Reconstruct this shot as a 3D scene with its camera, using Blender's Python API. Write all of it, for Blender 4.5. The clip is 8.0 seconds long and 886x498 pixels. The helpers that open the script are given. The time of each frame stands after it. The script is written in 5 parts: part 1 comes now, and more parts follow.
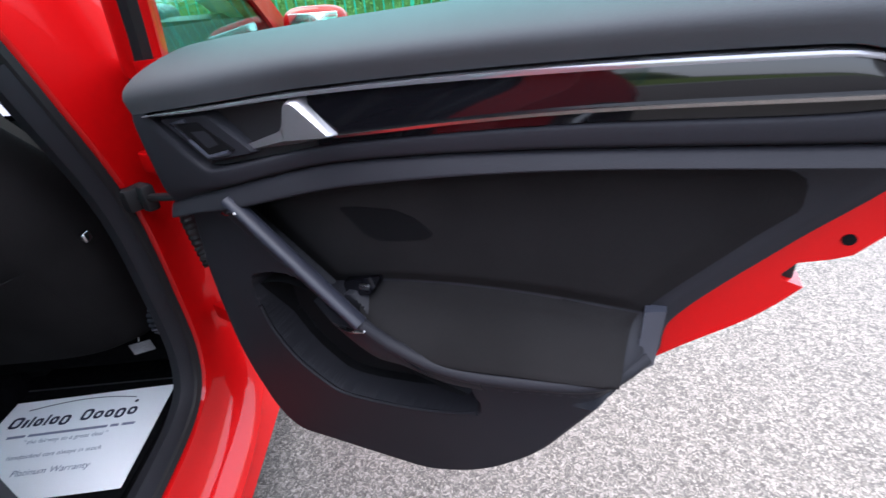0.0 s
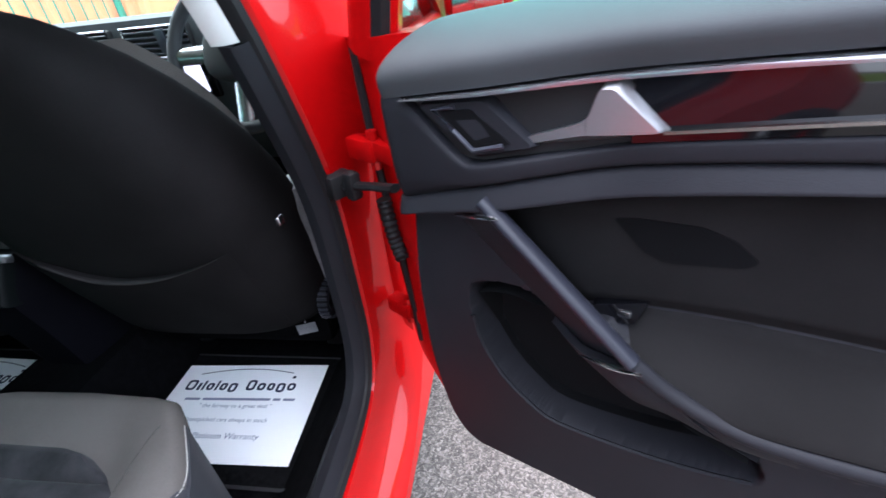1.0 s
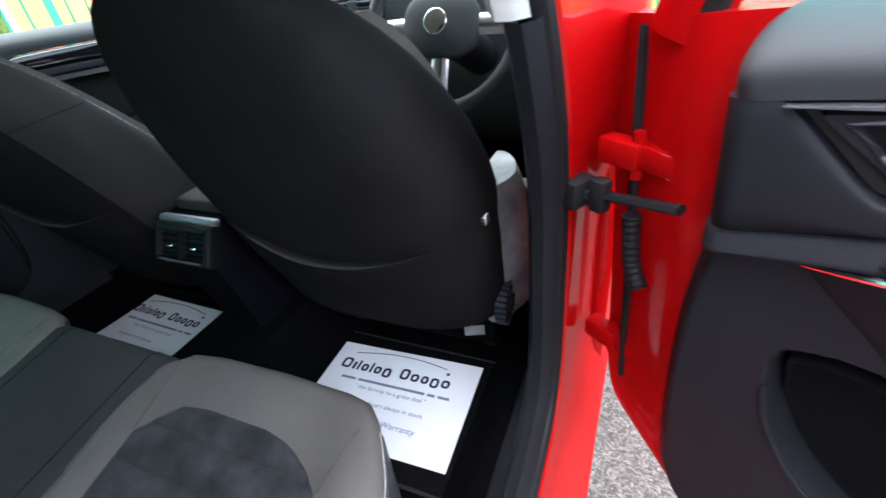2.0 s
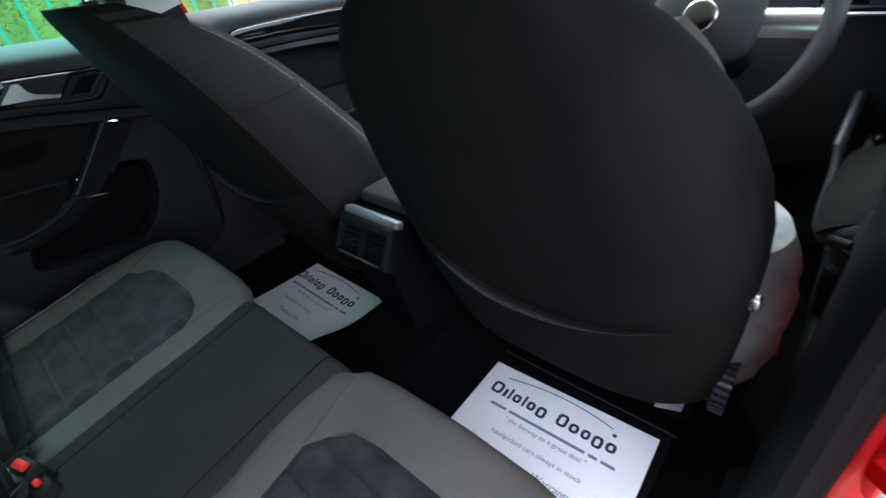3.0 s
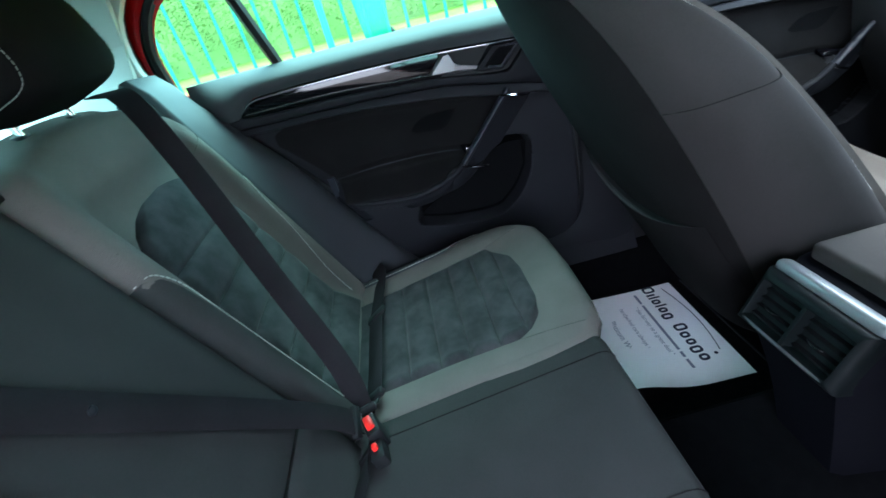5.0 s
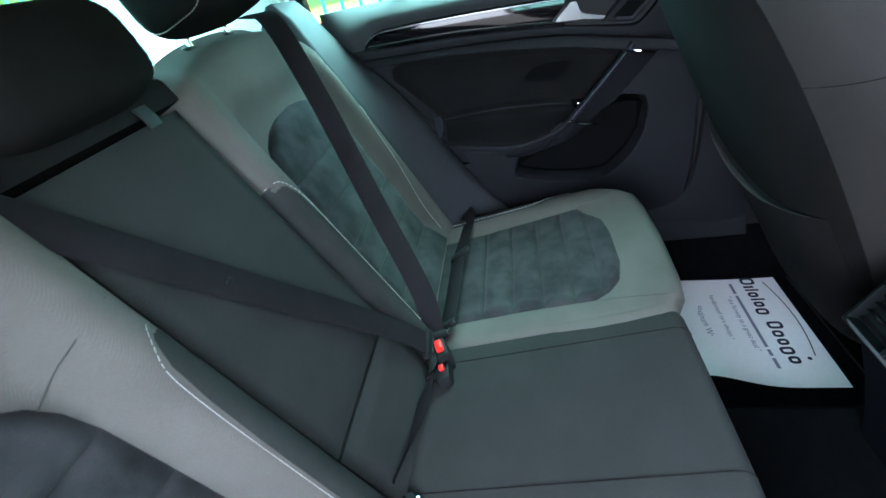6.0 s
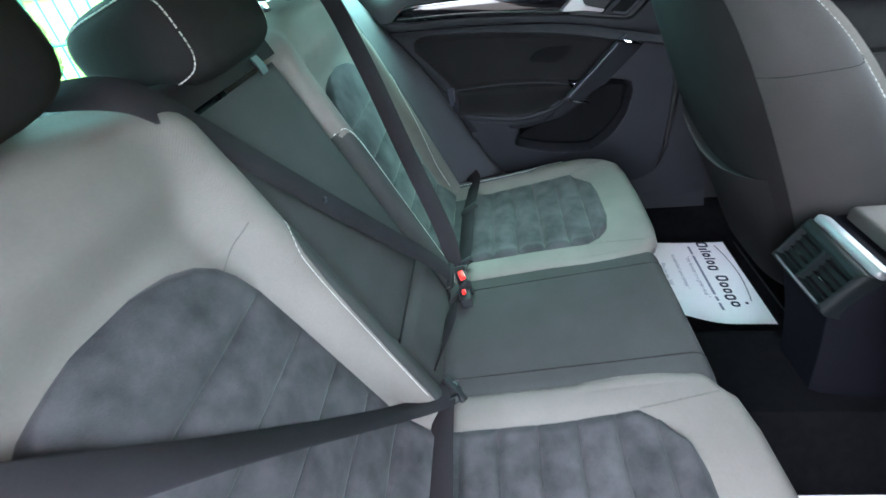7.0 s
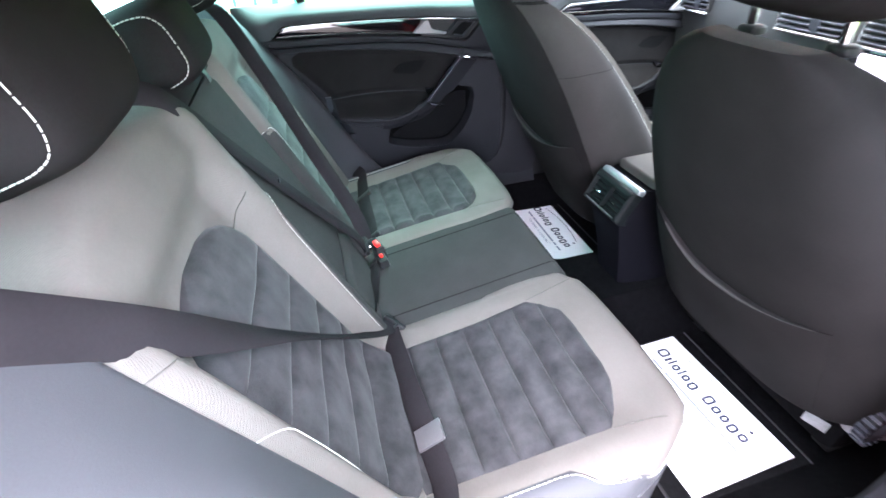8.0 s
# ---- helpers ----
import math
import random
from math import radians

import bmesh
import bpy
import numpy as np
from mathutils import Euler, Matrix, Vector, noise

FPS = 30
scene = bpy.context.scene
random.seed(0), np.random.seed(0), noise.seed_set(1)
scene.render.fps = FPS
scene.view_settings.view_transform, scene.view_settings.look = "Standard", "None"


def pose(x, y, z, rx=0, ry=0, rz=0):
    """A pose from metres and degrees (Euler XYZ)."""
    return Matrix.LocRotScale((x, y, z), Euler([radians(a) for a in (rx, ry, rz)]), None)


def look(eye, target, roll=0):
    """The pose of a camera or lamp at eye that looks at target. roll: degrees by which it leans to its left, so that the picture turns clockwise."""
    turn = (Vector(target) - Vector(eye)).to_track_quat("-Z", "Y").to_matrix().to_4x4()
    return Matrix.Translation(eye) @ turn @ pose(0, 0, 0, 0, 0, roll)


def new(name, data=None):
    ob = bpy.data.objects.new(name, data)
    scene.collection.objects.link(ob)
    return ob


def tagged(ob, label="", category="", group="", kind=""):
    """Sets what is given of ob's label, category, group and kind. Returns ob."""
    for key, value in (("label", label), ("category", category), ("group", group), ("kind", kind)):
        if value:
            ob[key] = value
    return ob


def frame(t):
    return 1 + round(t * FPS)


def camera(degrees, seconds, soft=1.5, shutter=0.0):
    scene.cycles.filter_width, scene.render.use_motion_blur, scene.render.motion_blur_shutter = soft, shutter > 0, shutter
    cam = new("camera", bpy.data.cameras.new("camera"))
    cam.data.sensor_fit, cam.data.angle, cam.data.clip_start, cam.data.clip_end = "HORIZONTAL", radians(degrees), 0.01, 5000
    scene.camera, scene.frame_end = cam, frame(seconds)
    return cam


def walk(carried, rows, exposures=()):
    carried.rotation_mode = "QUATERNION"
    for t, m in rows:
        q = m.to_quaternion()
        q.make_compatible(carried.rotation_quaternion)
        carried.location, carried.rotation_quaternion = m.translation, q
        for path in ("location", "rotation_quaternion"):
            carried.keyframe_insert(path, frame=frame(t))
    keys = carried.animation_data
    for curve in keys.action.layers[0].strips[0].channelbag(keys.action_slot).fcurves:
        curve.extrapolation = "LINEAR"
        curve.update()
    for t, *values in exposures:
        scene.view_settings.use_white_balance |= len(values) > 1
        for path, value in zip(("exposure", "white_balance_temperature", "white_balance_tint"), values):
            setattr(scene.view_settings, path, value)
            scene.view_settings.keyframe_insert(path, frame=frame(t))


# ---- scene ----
# A red five-door hatchback with its rear door open: x to the car's right, y to its front, z up. Eye path first.
cam = camera(89.4, 8.0, shutter=0.25)
PATH = [
    (0, (1.3098, -0.7349, 1.18), (1.3681, 0.9893, 0.167), -4.1),
    (0.5, (1.2189, -0.6894, 1.172), (1.1012, 1.0184, 0.137), -6.7),
    (1, (1.1005, -0.6346, 1.178), (0.7817, 1.035, 0.124), -6.5),
    (1.5, (0.9998, -0.6046, 1.182), (0.5206, 0.9987, 0.086), -6.3),
    (2, (0.8875, -0.5681, 1.184), (0.1475, 0.9439, 0.103), -7.3),
    (3.5, (0.5879, -0.4693, 1.227), (-0.7825, 0.4567, 0.103), -9.3),
    (4, (0.4994, -0.457, 1.22), (-1.0765, 0.1347, 0.14), -12.7),
    (4.5, (0.4361, -0.4819, 1.216), (-1.256, -0.1779, 0.193), -14.2),
    (5, (0.4046, -0.4724, 1.222), (-1.3211, -0.4641, 0.212), -15.1),
    (6.5, (0.5237, -0.4932, 1.242), (-1.0627, -0.9543, 0.116), -12.6),
    (7, (0.6474, -0.5834, 1.283), (-0.9354, -0.8274, 0.086), -7.8),
    (7.5, (0.7764, -0.6888, 1.311), (-0.7899, -0.5962, 0.07), -3.0),
    (8, (0.9075, -0.7523, 1.349), (-0.645, -0.336, 0.159), -2.1),
]
EXPOSURES = [(0.0, 2.75, 5800, 12), (1.0, 3.12, 5750, 11), (2.2, 3.4, 5950, 11), (3.3, 3.12, 5880, 10), (4.0, 3.5, 5700, 12), (5.0, 4.18, 5650, 11), (6.5, 4.88, 5850, 9), (7.3, 5.45, 6150, 15), (8.0, 5.47, 6250, 20)]
SKY_STRENGTH, SUN_STRENGTH = 0.15, 1.3
walk(cam, [(t, look(eye, target, roll)) for t, eye, target, roll in PATH], EXPOSURES)

# ---- world and sun ----
world = bpy.data.worlds.new("overcast_sky")
scene.world = world
world.use_nodes = True
wn = world.node_tree.nodes
sky = wn.new("ShaderNodeTexSky")
sky.sky_type = "NISHITA"
sky.sun_disc = False
sky.sun_elevation, sky.sun_rotation = radians(82), radians(120)
sky.air_density, sky.dust_density, sky.ozone_density = 1.0, 4.0, 1.0
pale = wn.new("ShaderNodeMixRGB")
pale.inputs[0].default_value = 0.6
pale.inputs[2].default_value = (8.8, 9.0, 9.4, 1)
world.node_tree.links.new(sky.outputs[0], pale.inputs[1])
world.node_tree.links.new(pale.outputs[0], wn["Background"].inputs[0])
wn["Background"].inputs[1].default_value = SKY_STRENGTH
sun = new("sun", bpy.data.lights.new("sun", "SUN"))
sun.data.energy, sun.data.angle, sun.data.color = SUN_STRENGTH, radians(40), (1.0, 0.95, 0.88)
sun.matrix_world = look((-2.4, 1.2, 4.4), (0, 0, 0))

# ---- materials ----


def material(name, colour, rough=0.5, metal=0.0, coat=0.0, spec=0.5, vary=0.15, scale=6.0, grain=0.0, grain_scale=300.0, sheen=0.0, blotch=None):
    """A principled surface whose colour varies at two scales, with a fine bump."""
    m = bpy.data.materials.new(name)
    m.use_nodes = True
    nodes, links = m.node_tree.nodes, m.node_tree.links
    b = nodes["Principled BSDF"]
    b.inputs["Roughness"].default_value = rough
    b.inputs["Metallic"].default_value = metal
    b.inputs["Coat Weight"].default_value = coat
    b.inputs["Coat Roughness"].default_value = 0.04
    b.inputs["Specular IOR Level"].default_value = spec
    b.inputs["Sheen Weight"].default_value = sheen
    b.inputs["Sheen Roughness"].default_value = 0.4
    tc = nodes.new("ShaderNodeTexCoord")
    n1 = nodes.new("ShaderNodeTexNoise")
    n1.inputs["Scale"].default_value, n1.inputs["Detail"].default_value = scale, 5
    n2 = nodes.new("ShaderNodeTexNoise")
    n2.inputs["Scale"].default_value, n2.inputs["Detail"].default_value = grain_scale, 2
    for n in (n1, n2):
        links.new(tc.outputs["Object"], n.inputs["Vector"])
    add = nodes.new("ShaderNodeMath")
    add.operation = "MULTIPLY_ADD"
    links.new(n2.outputs["Fac"], add.inputs[0])
    add.inputs[1].default_value = 0.35
    links.new(n1.outputs["Fac"], add.inputs[2])
    ramp = nodes.new("ShaderNodeValToRGB")
    lo, hi = [max(0.0, c * (1 - vary)) for c in colour], [min(1.0, c * (1 + vary)) for c in colour]
    if blotch:
        lo = blotch
    ramp.color_ramp.elements[0].position, ramp.color_ramp.elements[1].position = 0.45, 0.9
    ramp.color_ramp.elements[0].color, ramp.color_ramp.elements[1].color = (*lo, 1), (*hi, 1)
    links.new(add.outputs[0], ramp.inputs[0])
    links.new(ramp.outputs[0], b.inputs["Base Color"])
    if grain:
        bump = nodes.new("ShaderNodeBump")
        bump.inputs["Strength"].default_value, bump.inputs["Distance"].default_value = grain, 0.0006
        links.new(n2.outputs["Fac"], bump.inputs["Height"])
        links.new(bump.outputs[0], b.inputs["Normal"])
    return m


def woven(name, colour, rough, pitch, depth=0.4, vary=0.2, sheen=0.0, spec=0.05):
    """Cloth: fine crossed ribs over a slow change of tone."""
    m = material(name, colour, rough, vary=vary, scale=9, grain=0.0, sheen=sheen, spec=spec)
    nodes, links = m.node_tree.nodes, m.node_tree.links
    tc = nodes.new("ShaderNodeTexCoord")
    ribs = []
    for d in ("X", "DIAGONAL"):
        w = nodes.new("ShaderNodeTexWave")
        w.bands_direction = d
        w.inputs["Scale"].default_value, w.inputs["Distortion"].default_value = pitch, 0.6
        links.new(tc.outputs["Object"], w.inputs["Vector"])
        ribs.append(w)
    mul = nodes.new("ShaderNodeMath")
    mul.operation = "ADD"
    links.new(ribs[0].outputs["Fac"], mul.inputs[0])
    links.new(ribs[1].outputs["Fac"], mul.inputs[1])
    bump = nodes.new("ShaderNodeBump")
    bump.inputs["Strength"].default_value, bump.inputs["Distance"].default_value = depth, 0.0005
    links.new(mul.outputs[0], bump.inputs["Height"])
    links.new(bump.outputs[0], nodes["Principled BSDF"].inputs["Normal"])
    return m


def tinted_glass(name, tint, gloss_rough=0.0):
    """A thin pane: tinted see-through with a mirror that grows towards grazing angles."""
    m = bpy.data.materials.new(name)
    m.use_nodes = True
    nodes, links = m.node_tree.nodes, m.node_tree.links
    nodes.remove(nodes["Principled BSDF"])
    clear, gloss, blend, lw, power, scale = (nodes.new(k) for k in ("ShaderNodeBsdfTransparent", "ShaderNodeBsdfGlossy", "ShaderNodeMixShader", "ShaderNodeLayerWeight", "ShaderNodeMath", "ShaderNodeMath"))
    clear.inputs[0].default_value = (*tint, 1)
    gloss.inputs["Roughness"].default_value = gloss_rough
    lw.inputs[0].default_value = 0.5
    power.operation, scale.operation = "POWER", "MULTIPLY_ADD"
    power.inputs[1].default_value = 5.0
    scale.inputs[1].default_value, scale.inputs[2].default_value = 0.9, 0.03
    links.new(lw.outputs["Facing"], power.inputs[0])
    links.new(power.outputs[0], scale.inputs[0])
    links.new(scale.outputs[0], blend.inputs[0])
    links.new(clear.outputs[0], blend.inputs[1])
    links.new(gloss.outputs[0], blend.inputs[2])
    links.new(blend.outputs[0], nodes["Material Output"].inputs[0])
    return m


def asphalt_material():
    """Worn pale asphalt whose stone chippings show."""
    m = material("asphalt", (0.2, 0.19, 0.18), 0.9, vary=0.2, scale=3)
    nodes, links = m.node_tree.nodes, m.node_tree.links
    b = nodes["Principled BSDF"]
    tc = nodes.new("ShaderNodeTexCoord")
    vor = nodes.new("ShaderNodeTexVoronoi")
    vor.inputs["Scale"].default_value = 150
    vor.inputs["Randomness"].default_value = 1.0
    warp = nodes.new("ShaderNodeTexNoise")
    warp.inputs["Scale"].default_value = 40
    mixv = nodes.new("ShaderNodeMixRGB")
    mixv.inputs[0].default_value = 0.04
    links.new(tc.outputs["Object"], warp.inputs["Vector"])
    links.new(tc.outputs["Object"], mixv.inputs[1])
    links.new(warp.outputs["Color"], mixv.inputs[2])
    links.new(mixv.outputs[0], vor.inputs["Vector"])
    ramp = nodes.new("ShaderNodeValToRGB")
    for e, (p, c) in zip(ramp.color_ramp.elements, ((0.0, (0.045, 0.039, 0.033, 1)), (1.0, (0.168, 0.150, 0.130, 1)))):
        e.position, e.color = p, c
    sep = nodes.new("ShaderNodeSeparateColor")
    links.new(vor.outputs["Color"], sep.inputs[0])
    links.new(sep.outputs[0], ramp.inputs[0])
    gap = nodes.new("ShaderNodeValToRGB")
    gap.color_ramp.elements[0].position, gap.color_ramp.elements[1].position = 0.35, 0.75
    gap.color_ramp.elements[0].color, gap.color_ramp.elements[1].color = (1, 1, 1, 1), (0.45, 0.43, 0.41, 1)
    links.new(vor.outputs["Distance"], gap.inputs[0])
    mul = nodes.new("ShaderNodeMixRGB")
    mul.blend_type, mul.inputs[0].default_value = "MULTIPLY", 1.0
    links.new(ramp.outputs[0], mul.inputs[1])
    links.new(gap.outputs[0], mul.inputs[2])
    links.new(mul.outputs[0], b.inputs["Base Color"])
    bump = nodes.new("ShaderNodeBump")
    bump.invert = True
    bump.inputs["Strength"].default_value, bump.inputs["Distance"].default_value = 0.7, 0.003
    links.new(vor.outputs["Distance"], bump.inputs["Height"])
    links.new(bump.outputs[0], b.inputs["Normal"])
    return m


RED = material("red_paint", (0.35, 0.0010, 0.0013), 0.5, coat=0.4, vary=0.05, scale=2, spec=0.05)
PLASTIC = material("black_grained_plastic", (0.0115, 0.0117, 0.0145), 0.60, vary=0.15, grain=0.35, grain_scale=650, spec=0.13)
SOFT = material("soft_touch_black", (0.034, 0.037, 0.040), 0.72, vary=0.12, grain=0.25, grain_scale=800, spec=0.22)
PIANO = material("gloss_black", (0.003, 0.003, 0.004), 0.06, spec=0.35, vary=0.05)
SATIN = material("satin_silver", (0.55, 0.55, 0.57), 0.26, metal=1.0, vary=0.05)
LEVERGREY = material("satin_lever", (0.40, 0.40, 0.42), 0.28, metal=0.85, vary=0.05)
LINE = material("satin_line", (0.36, 0.35, 0.35), 0.25, metal=1.0, vary=0.1)
CHROME = material("chrome", (0.85, 0.85, 0.87), 0.12, metal=1.0, vary=0.03)
DARKSATIN = material("dark_satin_grey", (0.026, 0.028, 0.038), 0.36, vary=0.1)
BARGREY = material("dark_navy_grey_bar", (0.012, 0.013, 0.019), 0.42, vary=0.1, spec=0.25)
HOUSING = material("teal_grey_vent_plastic", (0.0045, 0.0062, 0.0066), 0.5, spec=0.10, vary=0.1, grain=0.2, grain_scale=700)
EDGEGREY = material("satin_grey_edge", (0.22, 0.225, 0.235), 0.42, metal=0.5, vary=0.08)
CONSOLE = material("console_plastic", (0.0034, 0.0034, 0.0052), 0.75, vary=0.15, grain=0.3, grain_scale=650, spec=0.04)
SKYSHEEN = material("gloss_sky_sheen", (0.15, 0.15, 0.165), 0.14, metal=0.6, coat=1.0, vary=0.05)
DOORCLOTH = woven("door_cloth", (0.0095, 0.0090, 0.0093), 0.95, 380, 0.2)
SEATBACK = woven("seat_back_cloth", (0.0122, 0.0111, 0.0115), 0.95, 340, 0.1)
PALE = woven("pale_grey_cloth", (0.096, 0.0865, 0.080), 0.8, 300, 0.35, vary=0.1)
MID = woven("mid_grey_cloth", (0.029, 0.0290, 0.0288), 0.9, 380, 0.25, vary=0.12)
SUEDE = material("charcoal_suede", (0.034, 0.0325, 0.035), 0.95, vary=0.15, scale=22, grain=0.3, grain_scale=900, sheen=0.08, blotch=(0.0125, 0.0122, 0.0136), spec=0.15)
LEATHER = material("dark_grey_leatherette", (0.034, 0.035, 0.040), 0.55, vary=0.12, grain=0.25, grain_scale=600, spec=0.22)
CARPET = material("black_carpet", (0.0035, 0.0035, 0.004), 1.0, vary=0.4, scale=60, grain=0.8, grain_scale=900, spec=0.02)
BINDING = material("mat_binding", (0.022, 0.022, 0.024), 0.8, vary=0.2, spec=0.2)
MATCARPET = material("floor_mat_pile", (0.0052, 0.0052, 0.0058), 1.0, vary=0.4, scale=80, grain=0.8, grain_scale=900, spec=0.03)
RUBBER = material("black_rubber", (0.007, 0.007, 0.008), 0.6, spec=0.25, vary=0.2, grain=0.2)
BELT = woven("belt_webbing", (0.0145, 0.0126, 0.0143), 0.8, 520, 0.12, spec=0.03)
SEAMDARK = woven("seam_groove_cloth", (0.07, 0.064, 0.06), 0.9, 300, 0.2)
SLIDER = material("grey_metal_slider", (0.20, 0.19, 0.20), 0.35, metal=0.7, vary=0.1)
THREAD = material("cream_thread", (0.36, 0.345, 0.32), 0.8, vary=0.1)
BUTTON = material("red_button", (0.75, 0.02, 0.015), 0.35, vary=0.05)
PAPER = material("white_paper", (0.91, 0.92, 0.95), 0.8, vary=0.03, scale=3)
INK = material("navy_ink", (0.012, 0.014, 0.05), 0.7, vary=0.1)
PALEINK = material("grey_blue_ink", (0.22, 0.24, 0.34), 0.7, vary=0.1)
TRIM = material("pale_pillar_trim", (0.55, 0.545, 0.53), 0.75, vary=0.05, grain=0.2)
GLASS = tinted_glass("green_tinted_glass", (0.66, 0.955, 0.885))
CLEAR = tinted_glass("windscreen_glass", (0.92, 0.98, 0.95))
SCREEN = material("display_glass", (0.05, 0.05, 0.06), 0.05, coat=1.0)
SCREEN.node_tree.nodes["Principled BSDF"].inputs["Emission Color"].default_value = (0.72, 0.70, 0.85, 1)
SCREEN.node_tree.nodes["Principled BSDF"].inputs["Emission Strength"].default_value = 0.25  # the display is switched on
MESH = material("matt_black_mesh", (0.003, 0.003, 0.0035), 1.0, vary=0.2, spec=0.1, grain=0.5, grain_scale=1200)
BOLSTER = material("pale_cushion_side", (0.21, 0.21, 0.222), 0.6, vary=0.5, scale=14)
GUSSET = woven("seat_gusset_cloth", (0.036, 0.033, 0.033), 0.95, 340, 0.08, vary=0.1)
HEM = woven("pocket_hem_elastic", (0.030, 0.0275, 0.0275), 0.95, 340, 0.1, vary=0.2)
SIDECLOTH = woven("seat_side_cloth", (0.062, 0.056, 0.054), 0.95, 340, 0.08, vary=0.1)
ASPHALT = asphalt_material()
GRASS = material("grass_turf", (0.095, 0.135, 0.018), 0.95, vary=0.3, scale=0.8, grain=0.5, grain_scale=60, blotch=(0.065, 0.105, 0.012), spec=0.1)
LEAF = material("hedge_leaves", (0.12, 0.155, 0.045), 0.8, vary=0.3, scale=0.6, blotch=(0.075, 0.105, 0.03), spec=0.1)
GREEN = material("green_fence_paint", (0.035, 0.20, 0.14), 0.5, vary=0.12, scale=4, spec=0.3)
ORANGE = material("faded_orange_paint", (0.75, 0.22, 0.10), 0.6, vary=0.15, scale=1.5)
TEAL = material("teal_plastic", (0.015, 0.16, 0.12), 0.5, vary=0.1)
WHITE = material("white_panel", (0.75, 0.75, 0.73), 0.5, vary=0.06)
TYRE = material("tyre_rubber", (0.015, 0.015, 0.015), 0.8, vary=0.2)
RENDERED = material("grey_render", (0.24, 0.235, 0.225), 0.9, vary=0.2, scale=1.2, grain=0.4, grain_scale=90)
KERB = material("kerb_concrete", (0.42, 0.41, 0.39), 0.9, vary=0.15, grain=0.4, grain_scale=120)

# ---- mesh helpers ----


def curve(*pts):
    """A smooth function through (x, y) pairs."""
    xs, ys = [p[0] for p in pts], [p[1] for p in pts]
    n = len(xs)
    ms = []
    for i in range(n):
        a, b = max(0, i - 1), min(n - 1, i + 1)
        ms.append((ys[b] - ys[a]) / (xs[b] - xs[a]))

    def f(x):
        if x <= xs[0]:
            return ys[0]
        if x >= xs[-1]:
            return ys[-1]
        i = max(j for j in range(n - 1) if xs[j] <= x)
        h = xs[i + 1] - xs[i]
        t = (x - xs[i]) / h
        return ((2 * t**3 - 3 * t**2 + 1) * ys[i] + (t**3 - 2 * t**2 + t) * h * ms[i] + (-2 * t**3 + 3 * t**2) * ys[i + 1] + (t**3 - t**2) * h * ms[i + 1])
    return f


def smooth(a, b, x):
    t = min(1.0, max(0.0, (x - a) / (b - a)))
    return t * t * (3 - 2 * t)


def mix(a, b, t):
    return a + (b - a) * t


def part(name, bm, mat, parent=None, label="", flat=False):
    """Links a bmesh as one mesh object under a thing or a part."""
    bmesh.ops.recalc_face_normals(bm, faces=bm.faces)
    me = bpy.data.meshes.new(name)
    bm.to_mesh(me)
    bm.free()
    me.materials.append(mat)
    if not flat:
        me.shade_smooth()
        me.set_sharp_from_angle(angle=radians(40))
    ob = new(name, me)
    ob.parent = parent
    if label:
        ob["label"] = label
    return ob


def thing(name, label, category, m=None, group="", kind=""):
    ob = new(name)
    ob.empty_display_size = 0.05
    ob.matrix_basis = m or Matrix()
    return tagged(ob, label, category, group, kind)


def slab(nu, nv, front, back, bm=None):
    """A closed sheet between the surfaces front(s, t) and back(s, t)."""
    bm = bm or bmesh.new()
    rows = []
    for f in (front, back):
        rows.append([[bm.verts.new(f(i / nu, j / nv)) for j in range(nv + 1)] for i in range(nu + 1)])
    for k, g in enumerate(rows):
        for i in range(nu):
            for j in range(nv):
                q = (g[i][j], g[i + 1][j], g[i + 1][j + 1], g[i][j + 1])
                bm.faces.new(q if k == 0 else q[::-1])
    a, b = rows
    for i in range(nu):
        bm.faces.new((a[i][0], b[i][0], b[i + 1][0], a[i + 1][0]))
        bm.faces.new((a[i + 1][nv], b[i + 1][nv], b[i][nv], a[i][nv]))
    for j in range(nv):
        bm.faces.new((a[0][j + 1], b[0][j + 1], b[0][j], a[0][j]))
        bm.faces.new((a[nu][j], b[nu][j], b[nu][j + 1], a[nu][j + 1]))
    return bm


def loft(rings, bm=None, closed=True, caps=True):
    bm = bm or bmesh.new()
    vs = [[bm.verts.new(p) for p in r] for r in rings]
    n = len(vs[0])
    for a, b in zip(vs, vs[1:]):
        for k in range(n if closed else n - 1):
            bm.faces.new((a[k], a[(k + 1) % n], b[(k + 1) % n], b[k]))
    if caps:
        bm.faces.new(vs[0][::-1])
        bm.faces.new(vs[-1])
    return bm


def smooth_path(pts, step=6):
    pts = [Vector(p) for p in pts]
    out = []
    for i in range(len(pts) - 1):
        p0, p1, p2, p3 = pts[max(0, i - 1)], pts[i], pts[i + 1], pts[min(len(pts) - 1, i + 2)]
        for k in range(step):
            t = k / step
            out.append(0.5 * (2 * p1 + (p2 - p0) * t + (2 * p0 - 5 * p1 + 4 * p2 - p3) * t * t + (3 * p1 - p0 - 3 * p2 + p3) * t**3))
    out.append(pts[-1])
    return out


